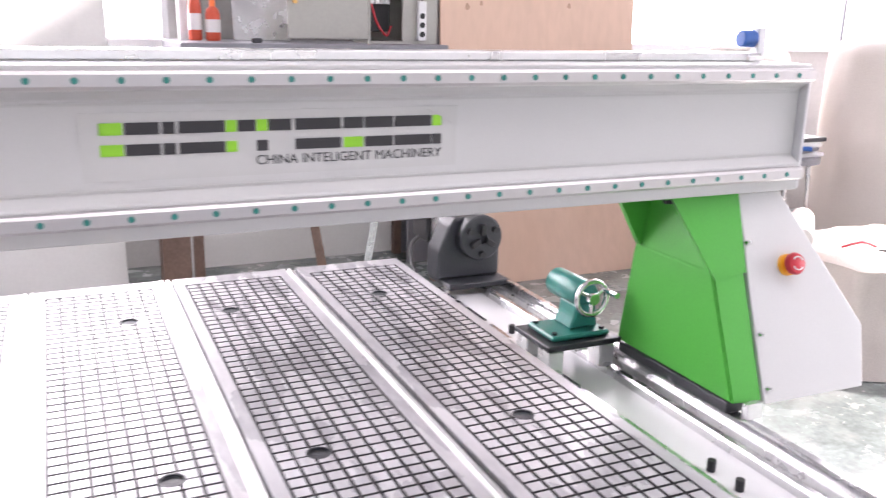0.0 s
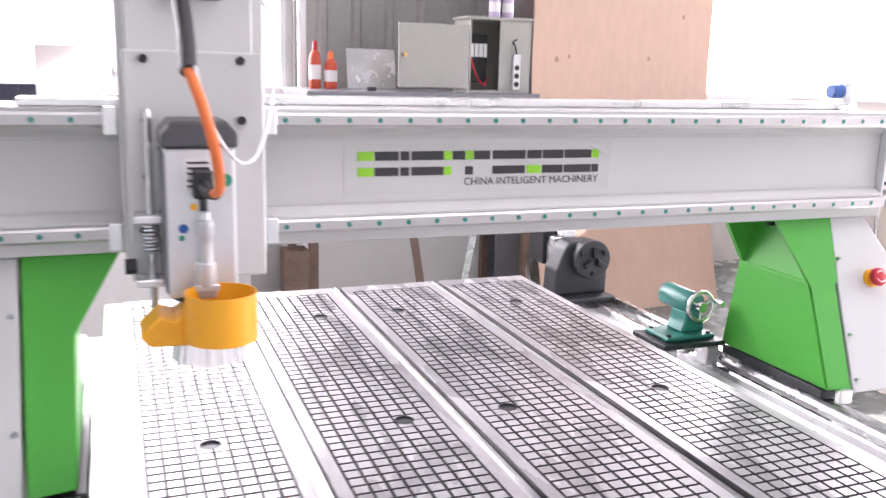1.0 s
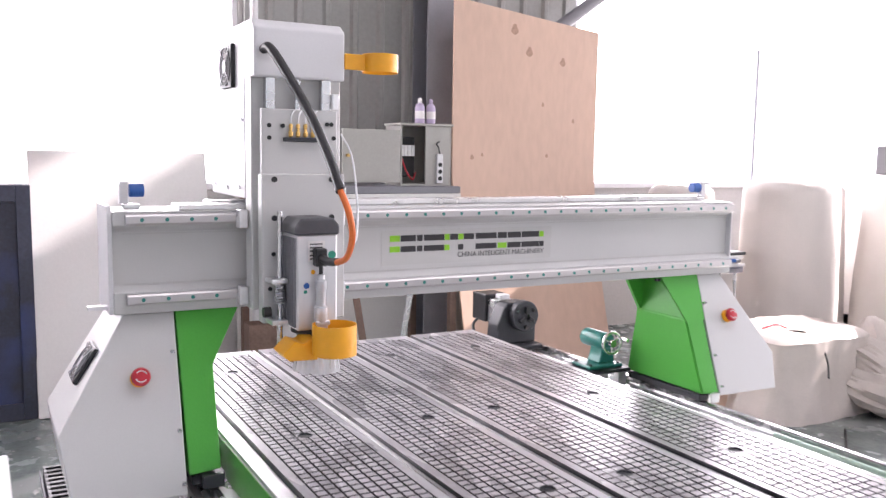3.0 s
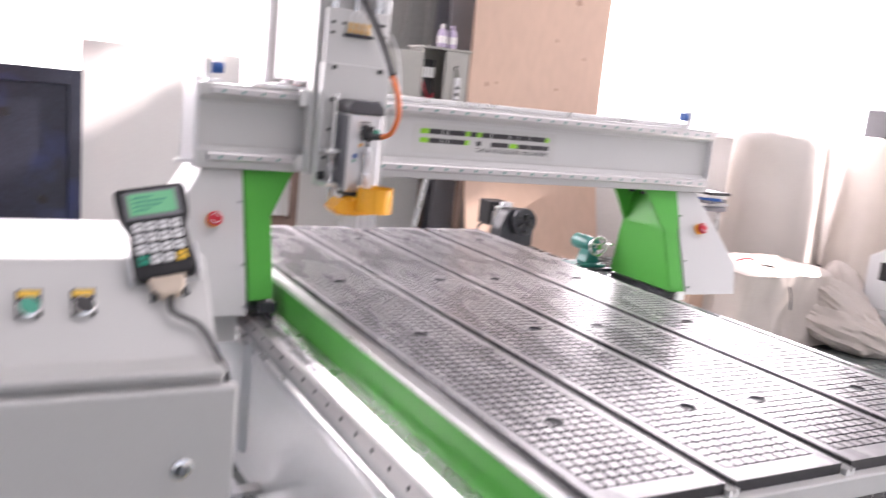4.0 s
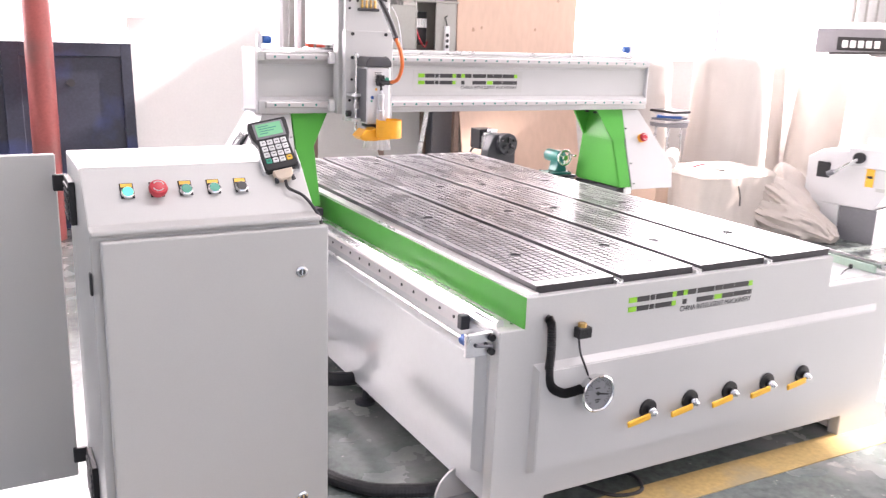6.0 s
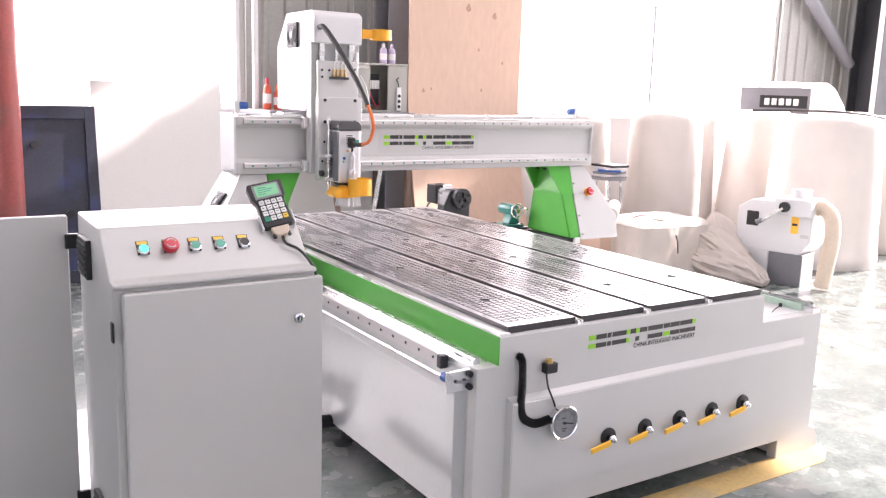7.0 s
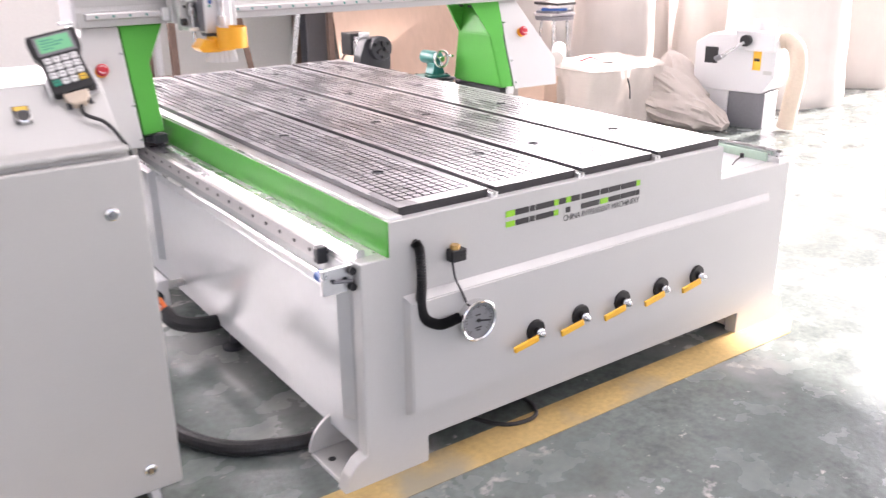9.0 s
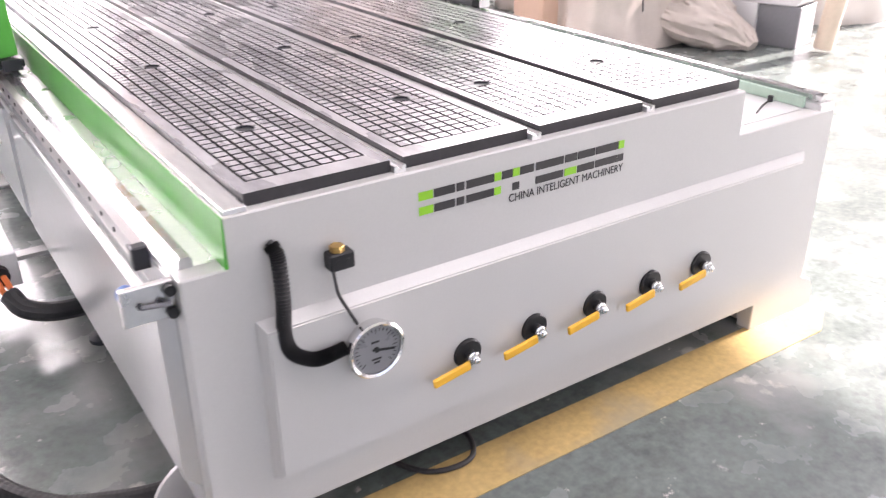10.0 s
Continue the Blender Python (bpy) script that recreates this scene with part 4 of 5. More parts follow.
dust = ring_clip(0.156, 1.425, 1.090, 0.058, 0.080, 0, car, "dust_ring")
part("dust_arm", prism([(0.122, 1.128), (0.104, 1.128), (0.085, 1.116), (0.060, 1.124), (0.028, 1.092), (0.045, 1.074), (0.10, 1.072), (0.122, 1.072)], "y", 1.455, 1.545, bevel=0.003), YELLOW, dust, "orange-yellow clamp arm")
br = bmesh.new()
top, low = [], []
for i in range(72):
    a = 2 * math.pi * i / 72
    r = 0.056 + 0.0015 * math.sin(i * 1.7)
    q = 0.063 + 0.003 * math.sin(i * 1.7) + random.uniform(-0.0015, 0.0015)
    top.append(br.verts.new((0.146 + r * math.cos(a), 1.53 + r * math.sin(a), 1.072)))
    low.append(br.verts.new((0.146 + q * math.cos(a), 1.53 + q * math.sin(a), 1.024 + random.uniform(0, 0.006))))
for i in range(72):
    k = (i + 1) % 72
    br.faces.new((top[i], top[k], low[k], low[i]))
bmesh.ops.solidify(br, geom=br.faces[:], thickness=0.0015)
part("dust_brush", br, SKIRT, car, "translucent bristle skirt", smooth=True)
part("brush_plate", lathe([(0.058, 0), (0.058, 0.008), (0.03, 0.0085)], (0.146, 1.53, 1.0725), seg=30), YELLOW, car)

# hose bundle: black sleeve, then an orange cable to the plug, and thin white air line
part("black_sleeve", tube([(0.040, 1.650, 1.885), (0.043, 1.60, 1.882), (0.066, 1.52, 1.805), (0.096, 1.44, 1.705), (0.106, 1.335, 1.60), (0.104, 1.256, 1.523)], 0.0125, seg=12), RUBBER, car)
part("orange_cable", tube([(0.104, 1.258, 1.526), (0.122, 1.246, 1.47), (0.137, 1.262, 1.412), (0.147, 1.318, 1.358), (0.147, 1.374, 1.339), (0.143, 1.42, 1.333)], 0.008, seg=10), ORANGE, car)
part("air_line", tube([(0.250, 1.62, 1.665), (0.275, 1.60, 1.60), (0.262, 1.53, 1.48), (0.228, 1.45, 1.40), (0.195, 1.398, 1.381), (0.160, 1.33, 1.41), (0.126, 1.275, 1.47), (0.112, 1.25, 1.53)], 0.003, seg=8), BRISTLE, car)

# ---- turning unit and tailstock on the right ledge ----
tu = thing("rotary_chuck_unit", (1.62, 2.75, 0.69), "dark grey rotary chuck unit with a black motor", "chuck unit")
tz = 0.690
part("base_plate", B(1.52, 1.735, 2.70, 2.88, tz + 0.001, tz + 0.02, bevel=0.003), IRON, tu)
part("housing", prism([(1.505, tz + 0.021), (1.510, tz + 0.115), (1.545, tz + 0.20), (1.57, tz + 0.222), (1.675, tz + 0.222), (1.712, tz + 0.20), (1.728, tz + 0.15), (1.728, tz + 0.021)], "y", 2.765, 2.86, bevel=0.008, seg=2), IRON, tu, "dark grey cast housing")
cx, cz = 1.640, tz + 0.160
ch = part("chuck", lathe([(0.074, 0), (0.074, -0.038), (0.070, -0.042), (0.02, -0.042), (0.018, -0.036)], (cx, 2.7645, cz), "y", seg=36), IRON, tu, "round three-jaw chuck", smooth=True)
for k in range(3):
    a = radians(90 + 120 * k)
    part("jaw", moved(B(0.012, 0.046, -0.018, 0, -0.009, 0.009, bevel=0.002), pose(cx, 2.722, cz, 0, -math.degrees(a), 0)), BLACK, ch)
    part("chuck_bolt", rod((cx + 0.052 * math.cos(a + 1.05), 2.7222, cz + 0.052 * math.sin(a + 1.05)), (cx + 0.052 * math.cos(a + 1.05), 2.708, cz + 0.052 * math.sin(a + 1.05)), 0.010, seg=12), BLACK, ch)
mo = part("motor", B(1.535, 1.66, 2.925, 3.05, tz + 0.105, tz + 0.24, bevel=0.004), BLACK, tu, "black stepper motor")
part("motor_flange", B(1.55, 1.66, 2.861, 2.9245, tz + 0.11, tz + 0.22, bevel=0.002), ALU, tu)
part("motor_cover", B(1.585, 1.64, 2.865, 2.915, tz + 0.2205, tz + 0.245, bevel=0.004), BRISTLE, tu)
part("cable", tube([(1.55, 3.0, tz + 0.12), (1.50, 2.98, tz + 0.08), (1.47, 2.88, tz + 0.03), (1.45, 2.80, tz + 0.05)], 0.007), RUBBER, tu)

ts = thing("tailstock", (1.59, 2.12, 0.69), "teal green tailstock with a chrome handwheel", "tailstock")
for x in (1.505, 1.655):
    for y in (2.06, 2.17):
        part("slide_block", B(x - 0.022, x + 0.022, y - 0.028, y + 0.028, tz - 0.012, tz + 0.048, bevel=0.003), ALU, ts)
part("base_plate", B(1.478, 1.695, 2.03, 2.20, tz + 0.0485, tz + 0.063, bevel=0.002), IRON, ts)
part("saddle", B(1.505, 1.675, 2.055, 2.18, tz + 0.0635, tz + 0.077, bevel=0.004), TEAL, ts)
part("column", prism([(1.575, tz + 0.0775), (1.588, tz + 0.11), (1.592, tz + 0.14), (1.652, tz + 0.14), (1.654, tz + 0.11), (1.662, tz + 0.0775)], "y", 2.09, 2.17, bevel=0.005), TEAL, ts)
QX, QZ = 1.622, tz + 0.163
part("quill_body", rod((QX, 2.095, QZ), (QX, 2.235, QZ), 0.037, seg=28, bevel=0.004), TEAL, ts, smooth=True)
part("quill", rod((QX, 2.2355, QZ), (QX, 2.262, QZ), 0.017, 0.004, seg=16), STEEL, ts)
wheel = part("handwheel", tube([(QX + 0.044 * math.cos(a), 2.068, QZ + 0.044 * math.sin(a)) for a in [i * 2 * math.pi / 32 for i in range(33)]], 0.007, seg=10, n=1), CHROME, ts, "chrome spoked handwheel", smooth=True)
part("wheel_hub", rod((QX, 2.055, QZ), (QX, 2.0945, QZ), 0.015, seg=16), CHROME, wheel)
for k in range(3):
    a = radians(30 + 120 * k)
    part("spoke", rod((QX + 0.014 * math.cos(a), 2.068, QZ + 0.014 * math.sin(a)), (QX + 0.042 * math.cos(a), 2.068, QZ + 0.042 * math.sin(a)), 0.005, seg=8), CHROME, wheel)
part("crank_grip", rod((QX + 0.036, 2.062, QZ + 0.02), (QX + 0.036, 2.012, QZ + 0.02), 0.006, 0.008, seg=12), CHROME, wheel)
for x in (1.52, 1.66):
    for y in (2.072, 2.165):
        part("saddle_bolt", rod((x, y, tz + 0.0772), (x, y, tz + 0.083), 0.007, seg=8), BLACK, ts)

# ---- control cabinet ----
cab = thing("control_cabinet", (-0.92, 0.46, 0.0), "light grey sheet-metal control cabinet with a slanted button console", "control cabinet")
part("body", prism([(0.215, 0.085), (0.215, 1.012), (0.195, 1.018), (0.195, 1.030), (0.250, 1.034), (0.381, 1.168), (0.715, 1.172), (0.715, 0.085)], "x", -1.245, -0.622, bevel=0.005, seg=2), CABG, cab)
door = part("door", B(-1.222, -0.604, 0.186, 0.2145, 0.085, 1.004, bevel=0.006, seg=2), CABG, cab, "plain light grey cabinet door")
for z in (0.875, 0.155):
    lk = part("door_lock", lathe([(0.017, 0), (0.017, -0.005), (0.012, -0.008)], (-0.688, 0.1858, z), "y", seg=20), CHROME, door, "chrome quarter-turn lock", smooth=True)
    part("lock_core", rod((-0.688, 0.1778, z), (-0.688, 0.1768, z), 0.0095, seg=16), IRON, lk)
    part("lock_slot", B(-0.690, -0.686, 0.1752, 0.1767, z - 0.008, z + 0.008), CHROME, lk)
for z in (0.89, 0.20):
    part("hinge", B(-1.252, -1.2455, 0.20, 0.225, z - 0.03, z + 0.03, bevel=0.002), BLACK, cab)
for x in (-1.20, -0.67):
    for y in (0.26, 0.66):
        c = part("caster", rod((x - 0.012, y, 0.026), (x + 0.012, y, 0.026), 0.026, seg=20), KEYCAP, cab)
        part("caster_fork", B(x - 0.018, x + 0.018, y - 0.014, y + 0.014, 0.045, 0.0845), STEEL, c)
vent = part("side_vent", B(-1.262, -1.2455, 0.50, 0.64, 0.985, 1.11, bevel=0.002), BLACK, cab, "black slatted fan vent")
for i in range(6):
    part("vent_slat", B(-1.266, -1.2622, 0.51, 0.63, 0.995 + i * 0.018, 1.004 + i * 0.018), IRON, vent)
low = part("side_vent", B(-1.262, -1.2455, 0.40, 0.55, 0.13, 0.27, bevel=0.002), BLACK, cab, "black slatted fan vent")
for i in range(6):
    part("vent_slat", B(-1.266, -1.2622, 0.41, 0.54, 0.145 + i * 0.019, 0.154 + i * 0.019), IRON, low)
# buttons stand square on the slanted console
slope = math.degrees(math.atan2(1.168 - 1.034, 0.381 - 0.250))
BM = pose(0, 0.3155, 1.101, slope, 0, 0)
for i, kind in enumerate(("lit", "stop", "green", "green", "black")):
    x = -1.132 + i * 0.0775
    m = Matrix.Translation((x, 0, 0)) @ BM
    np_ = part("nameplate", moved(B(-0.018, 0.018, -0.014, 0.036, 0.0002, 0.003, bevel=0.001), m), BLACK, cab, "black nameplate with a yellow strip")
    part("nameplate_strip", moved(B(-0.015, 0.015, 0.022, 0.033, 0.0032, 0.0042), m), PLATE_Y, np_)
    if kind == "stop":
        b = part("emergency_stop", moved(lathe([(0.018, 0.0042), (0.018, 0.014), (0.024, 0.016), (0.0255, 0.026), (0.022, 0.033), (0.008, 0.035)], (0, 0, 0), seg=24), m), RED, cab, "red mushroom emergency stop", smooth=True)
        for k in range(2):
            arc = bmesh.new()
            tube([(0.015 * math.cos(a), 0.015 * math.sin(a), 0.0348) for a in [radians(20 + 180 * k + j * 20) for j in range(7)]], 0.0016, seg=5, n=1, bm=arc)
            part("arrow", moved(arc, m), KEYCAP, b)
    else:
        b = part("push_button", moved(lathe([(0.0175, 0.0042), (0.0175, 0.013), (0.0145, 0.015), (0.014, 0.0135)], (0, 0, 0), seg=24), m), CHROME, cab, "push button in a chrome bezel", smooth=True)
        part("button_cap", moved(rod((0, 0, 0.0137), (0, 0, 0.0165), 0.0138, seg=20), m), {"lit": LIT, "green": BTN_G, "black": BLACK}[kind], b)

# side panel swung open on the cabinet's rear edge
sd = part("side_panel", moved(B(-0.62, 0.0, -0.011, 0.011, 0.09, 1.16, bevel=0.004), pose(-1.275, 0.735, 0, 0, 0, 0)), CABG, cab, "grey sheet-metal side panel swung wide open")
for z in (1.075, 0.17):
    part("hinge", B(-1.288, -1.2455, 0.705, 0.7235, z - 0.025, z + 0.025, bevel=0.003), BLACK, sd)

# ---- handheld controller ----
hc = thing("handheld_controller", (-0.66, 0.44, 1.17), "black handheld controller with a green screen and white keys", "controller")
HM = pose(-0.702, 0.387, 1.212) @ pose(0, 0, 0, 0, 0, -14) @ pose(0, 0, 0, 52, 0, 0) @ pose(0, 0, 0, 0, 0, 14)
body_pts = [(-0.056, 0.085), (0.056, 0.085), (0.060, 0.075), (0.058, 0.03), (0.047, 0.005), (0.050, -0.075), (0.044, -0.085), (-0.044, -0.085), (-0.050, -0.075), (-0.047, 0.005), (-0.058, 0.03), (-0.060, 0.075)]
part("casing", moved(prism(body_pts, "z", -0.016, 0.012, bevel=0.004, seg=2), HM), BLACK, hc, "black rubber-edged casing")
part("screen_bezel", moved(B(-0.045, 0.045, 0.022, 0.076, 0.0122, 0.0132), HM), STEELG, hc)
scr = part("screen", moved(B(-0.038, 0.038, 0.029, 0.071, 0.0134, 0.0142), HM), LCD, hc, "glowing green screen")
for i, (y, w) in enumerate(((0.062, 0.030), (0.054, 0.052), (0.046, 0.044), (0.038, 0.024))):
    part("screen_line", moved(B(-0.030, -0.030 + w, y - 0.0014, y + 0.0014, 0.01425, 0.01445), HM), TEAL, scr)
for r in range(4):
    for c in range(4):
        x, y = -0.031 + c * 0.0205, 0.006 - r * 0.0205
        m = BTN_G if (r, c) == (3, 0) else PLATE_Y if (r, c) == (3, 3) else KEYCAP
        k = part("key", moved(B(x - 0.0085, x + 0.0085, y - 0.0085, y + 0.0085, 0.0122, 0.0155, bevel=0.0015), HM), m, hc)
        part("key_print", moved(B(x - 0.004, x + 0.004, y - 0.0012, y + 0.0012, 0.0156, 0.0160), HM), LOGO_D, k)
for s in (-1, 1):
    part("holder_cheek", moved(B(min(s * 0.051, s * 0.056), max(s * 0.051, s * 0.056), -0.088, -0.035, -0.03, 0.014, bevel=0.002), HM), HOODW, hc)
part("holder_back", moved(B(-0.056, 0.056, -0.088, -0.035, -0.034, -0.0165, bevel=0.002), HM), HOODW, hc)
part("plug_shell", moved(prism([(-0.030, -0.0855), (0.030, -0.0855), (0.026, -0.108), (0.014, -0.120), (-0.014, -0.120), (-0.026, -0.108)], "z", -0.014, 0.010, bevel=0.003), HM), TUBE, hc, "beige cable plug")
for s in (-1, 1):
    part("plug_screw", moved(rod((s * 0.024, -0.108, -0.002), (s * 0.025, -0.122, -0.002), 0.006, seg=10), HM), IRON, hc)
c0 = HM @ Vector((0, -0.119, -0.002))
c1 = HM @ Vector((0, -0.15, 0.004))
part("cable", tube([c0, c1, (-0.650, 0.275, 1.078), (-0.630, 0.232, 1.044), (-0.613, 0.222, 1.0), (-0.612, 0.24, 0.90)], 0.0048, seg=10), RUBBER, hc)


# ---- daylight seen through the windows ----
def backdrop(name, x0, x1, y0, y1, z0, z1):
    return tagged(part(name, B(x0, x1, y0, y1, z0, z1), HAZE), "white hazy daylight outside the workshop", "backdrop", kind="structure")


backdrop("backdrop_back", -9.0, 14.0, 7.2, 7.22, -0.5, 6.5)
backdrop("backdrop_right", 44.0, 44.1, -40.0, 40.0, -0.5, 9.0)

# ---- back wall: bench, switch box, bottles, boards ----
bench = thing("work_bench", (1.75, 5.15, 0.0), "steel bench with a dark top against the ribbed wall", "bench")
part("bench_top", B(1.02, 2.475, 4.84, 5.60, 1.335, 1.385, bevel=0.004), STEELG, bench)
part("bench_front", B(1.02, 2.475, 4.835, 4.8395, 1.27, 1.334), PANEL, bench)
for x in (1.06, 2.44):
    for y in (4.88, 5.54):
        part("bench_leg", B(x - 0.025, x + 0.025, y - 0.025, y + 0.025, 0.0, 1.3345), BROWN, bench)
part("bench_back", B(1.02, 2.475, 5.605, 5.63, 0.0, 1.33), PANEL, bench)

swb = thing("switch_box", (2.25, 4.98, 1.385), "open grey steel switch box on the bench, its door swung wide", "switch box")
part("box_shell", B(2.05, 2.46, 5.10, 5.12, 1.386, 1.82), BOXG, swb)
part("box_side", B(2.05, 2.062, 4.86, 5.0995, 1.386, 1.82), BOXG, swb)
part("box_side", B(2.448, 2.46, 4.86, 5.0995, 1.386, 1.82), BOXG, swb)
part("box_top", B(2.035, 2.475, 4.845, 5.125, 1.8205, 1.838, bevel=0.003), BOXG, swb)
part("box_floor", B(2.063, 2.447, 4.86, 5.0995, 1.386, 1.40), BOXG, swb)
part("box_front", B(2.25, 2.447, 4.86, 4.872, 1.4005, 1.82), BOXG, swb)
part("breaker_rack", B(2.09, 2.22, 4.98, 5.09, 1.45, 1.74, bevel=0.004), BLACK, swb, "dark breakers with cables")
for i in range(4):
    part("breaker", B(2.095 + i * 0.03, 2.12 + i * 0.03, 4.955, 4.9795, 1.60, 1.68, bevel=0.002), SWITCHW, swb)
part("wire", tube([(2.10, 4.96, 1.60), (2.12, 4.92, 1.50), (2.18, 4.93, 1.43), (2.22, 4.96, 1.48)], 0.006), RED, swb)
strip = part("socket_strip", B(2.335, 2.385, 4.835, 4.8595, 1.405, 1.62, bevel=0.004), HOODW, swb, "white socket strip hung on the box")
for z in (1.44, 1.49, 1.54):
    part("socket", rod((2.36, 4.8348, z), (2.36, 4.832, z), 0.016, seg=16), BLACK, strip)
part("strip_cord", tube([(2.36, 4.845, 1.62), (2.345, 4.84, 1.67), (2.33, 4.84, 1.69), (2.36, 4.85, 1.71)], 0.005), BLACK, swb)
bd = part("box_door", B(1.60, 2.045, 4.855, 4.872, 1.41, 1.785, bevel=0.003), BOXG, swb, "grey steel door swung open")
part("door_key", rod((1.635, 4.8545, 1.60), (1.635, 4.83, 1.60), 0.012, seg=12), BRASS, bd)


swb.location += Vector((-0.012, 0.09, 0))


def bottle(name, x, y, z, r, h, body, cap, label, lab=None):
    t = thing(name, (x, y, z), label, "bottle", "bottles at the back wall")
    part("bottle_body", lathe([(r * 0.9, 0.001), (r, 0.01), (r, h * 0.62), (r * 0.8, h * 0.74), (r * 0.4, h * 0.80)], (x, y, z), seg=20), body, t, smooth=True)
    part("cap", lathe([(r * 0.42, h * 0.801), (r * 0.42, h * 0.95), (r * 0.2, h)], (x, y, z), seg=16), cap, t, smooth=True)
    if lab:
        part("paper_label", lathe([(r + 0.0008, h * 0.2), (r + 0.0008, h * 0.5)], (x, y, z), seg=20), lab, t, smooth=True)
    return t


bottle("sauce_bottle", 1.155, 5.25, 1.385, 0.036, 0.285, ORBOT, RED, "slim red bottle with a pale label on the bench", LABELW)
bottle("glue_bottle", 1.245, 5.22, 1.385, 0.040, 0.225, ORBOT, ORANGE, "orange-red squeeze bottle with a pale label", LABELW)
bottle("spray_can", 2.248, 5.07, 1.838, 0.036, 0.19, PURPLE, LABELW, "lilac spray can on the switch box", LABELW)
bottle("spray_can", 2.338, 5.07, 1.838, 0.036, 0.185, PURPLE, PURPLE, "lilac spray can on the switch box", LABELW)

tagged(part("steel_sheet", moved(B(-0.155, 0.155, -0.004, 0.004, 0.0, 0.25, bevel=0.001), pose(1.52, 5.27, 1.3875, -12, 0, -2)), STEEL), "small bare steel sheet leaning on the wall over the bench", "sheet")
tagged(part("clamp_block", B(1.39, 1.44, 4.90, 4.94, 1.3855, 1.41, bevel=0.004), IRON), "small dark iron block on the bench", "block")

def leaning(name, x0, x1, y0, y1, h, thick, material, label, category, skew=0.0):
    """A board that stands on the floor and leans back from y0 at its foot to y1 at its head."""
    tilt = math.degrees(math.atan2(y1 - y0, h))
    b = B((x0 - x1) / 2, (x1 - x0) / 2, 0, thick, 0, h, bevel=min(0.003, thick / 3))
    for v in b.verts:
        v.co.x += skew * v.co.z
    return tagged(part(name, moved(b, pose((x0 + x1) / 2, y0, thick * math.sin(radians(tilt)) + 0.001, -tilt, 0, 0)), material), label, category)


def ply_y(z):
    """The sheet bows: its foot stands out from the wall, its upper half is upright."""
    return 5.0 - 0.33 * max(0.0, 1 - z / 1.6) ** 1.6


sheet = bmesh.new()
rows = []
for i in range(15):
    t = i / 14
    row = []
    for x, top in ((2.49, 2.77), (3.83, 2.615)):
        z = 0.001 + top * t
        row += [sheet.verts.new((x, ply_y(z), z)), sheet.verts.new((x, ply_y(z) + 0.018, z))]
    rows.append(row)
for lo, hi in zip(rows, rows[1:]):
    for a, b in ((0, 2), (2, 3), (3, 1), (1, 0)):
        sheet.faces.new((lo[a], lo[b], hi[b], hi[a]))
sheet.faces.new((rows[0][0], rows[0][1], rows[0][3], rows[0][2]))
sheet.faces.new((rows[-1][0], rows[-1][2], rows[-1][3], rows[-1][1]))
ply = tagged(part("plywood_sheet", sheet, PLY, smooth=True), "tall bare plywood sheet leaning at the wall", "plywood")
for x, z, r in ((3.02, 2.58, 0.030), (3.16, 2.42, 0.028), (3.48, 2.36, 0.024), (3.30, 2.02, 0.012), (2.66, 1.60, 0.014), (2.75, 1.62, 0.010), (3.35, 1.62, 0.012), (3.6, 1.9, 0.012)):
    knot = bmesh.new()
    ring = [knot.verts.new((x + r * (1 + 0.3 * math.sin(3 * a + x)) * math.cos(a), 4.9990, z + 1.4 * r * math.sin(a))) for a in [i * math.pi / 7 for i in range(14)]]
    back = [knot.verts.new((v.co.x, 5.004, v.co.z)) for v in ring]
    knot.faces.new(ring)
    for i in range(14):
        knot.faces.new((ring[i], back[i], back[(i + 1) % 14], ring[(i + 1) % 14]))
    part("knot", knot, KNOT, ply)
SL = pose(-1.22, 4.90, 0.002, -7, 0, 0)
leaf = thing("steel_door_leaf", (-1.2, 4.95, 0.0), "dark blue steel door leaf leaning under the window", "steel leaf")
part("leaf_plate", moved(B(-0.85, 0.85, 0.012, 0.04, 0.0, 1.40, bevel=0.002), SL), NAVY, leaf)
for x0, x1, z0, z1 in ((-0.85, -0.77, 0, 1.40), (0.77, 0.85, 0, 1.40), (-0.06, 0.06, 0.0, 1.40), (-0.7695, -0.061, 1.30, 1.40), (0.061, 0.7695, 1.30, 1.40), (-0.7695, -0.061, 0.0, 0.1), (0.061, 0.7695, 0.0, 0.1)):
    part("leaf_rib", moved(B(x0, x1, -0.01, 0.0115, z0, z1, bevel=0.002), SL), NAVY, leaf)
for x, z in ((-0.5, 0.85), (-0.25, 0.55), (0.25, 0.75), (0.62, 0.55), (0.4, 1.1), (0.28, 0.35)):
    part("leaf_bolt", moved(rod((x, 0.0118, z), (x, -0.004, z), 0.03, seg=12), SL), BLACK, leaf)
cbd = leaning("cream_board", -0.375, 0.70, 4.86, 5.20, 1.63, 0.02, PANEL, "cream white board leaning under the window", "board")
tagged(part("flat_bar", moved(B(-0.025, 0.025, -0.004, 0.004, 0, 1.2), pose(1.74, 4.80, 0.008, -2, -9, 0)), BROWN), "rusty brown flat bar leaning under the bench", "steel bar")
tagged(part("flat_bar", moved(B(-0.022, 0.022, -0.004, 0.004, 0, 1.2), pose(1.95, 4.81, 0.008, -2, 11, 0)), STEEL), "grey steel flat bar leaning under the bench", "steel bar")
tb = bmesh.new()
box(tb, 0.86, 1.00, 4.72, 4.86, 0.001, 0.50)
top = max(tb.faces, key=lambda f: f.calc_center_median().z)
res = bmesh.ops.inset_region(tb, faces=[top], thickness=0.008)
bmesh.ops.translate(tb, verts=top.verts, vec=(0, 0, -0.3))
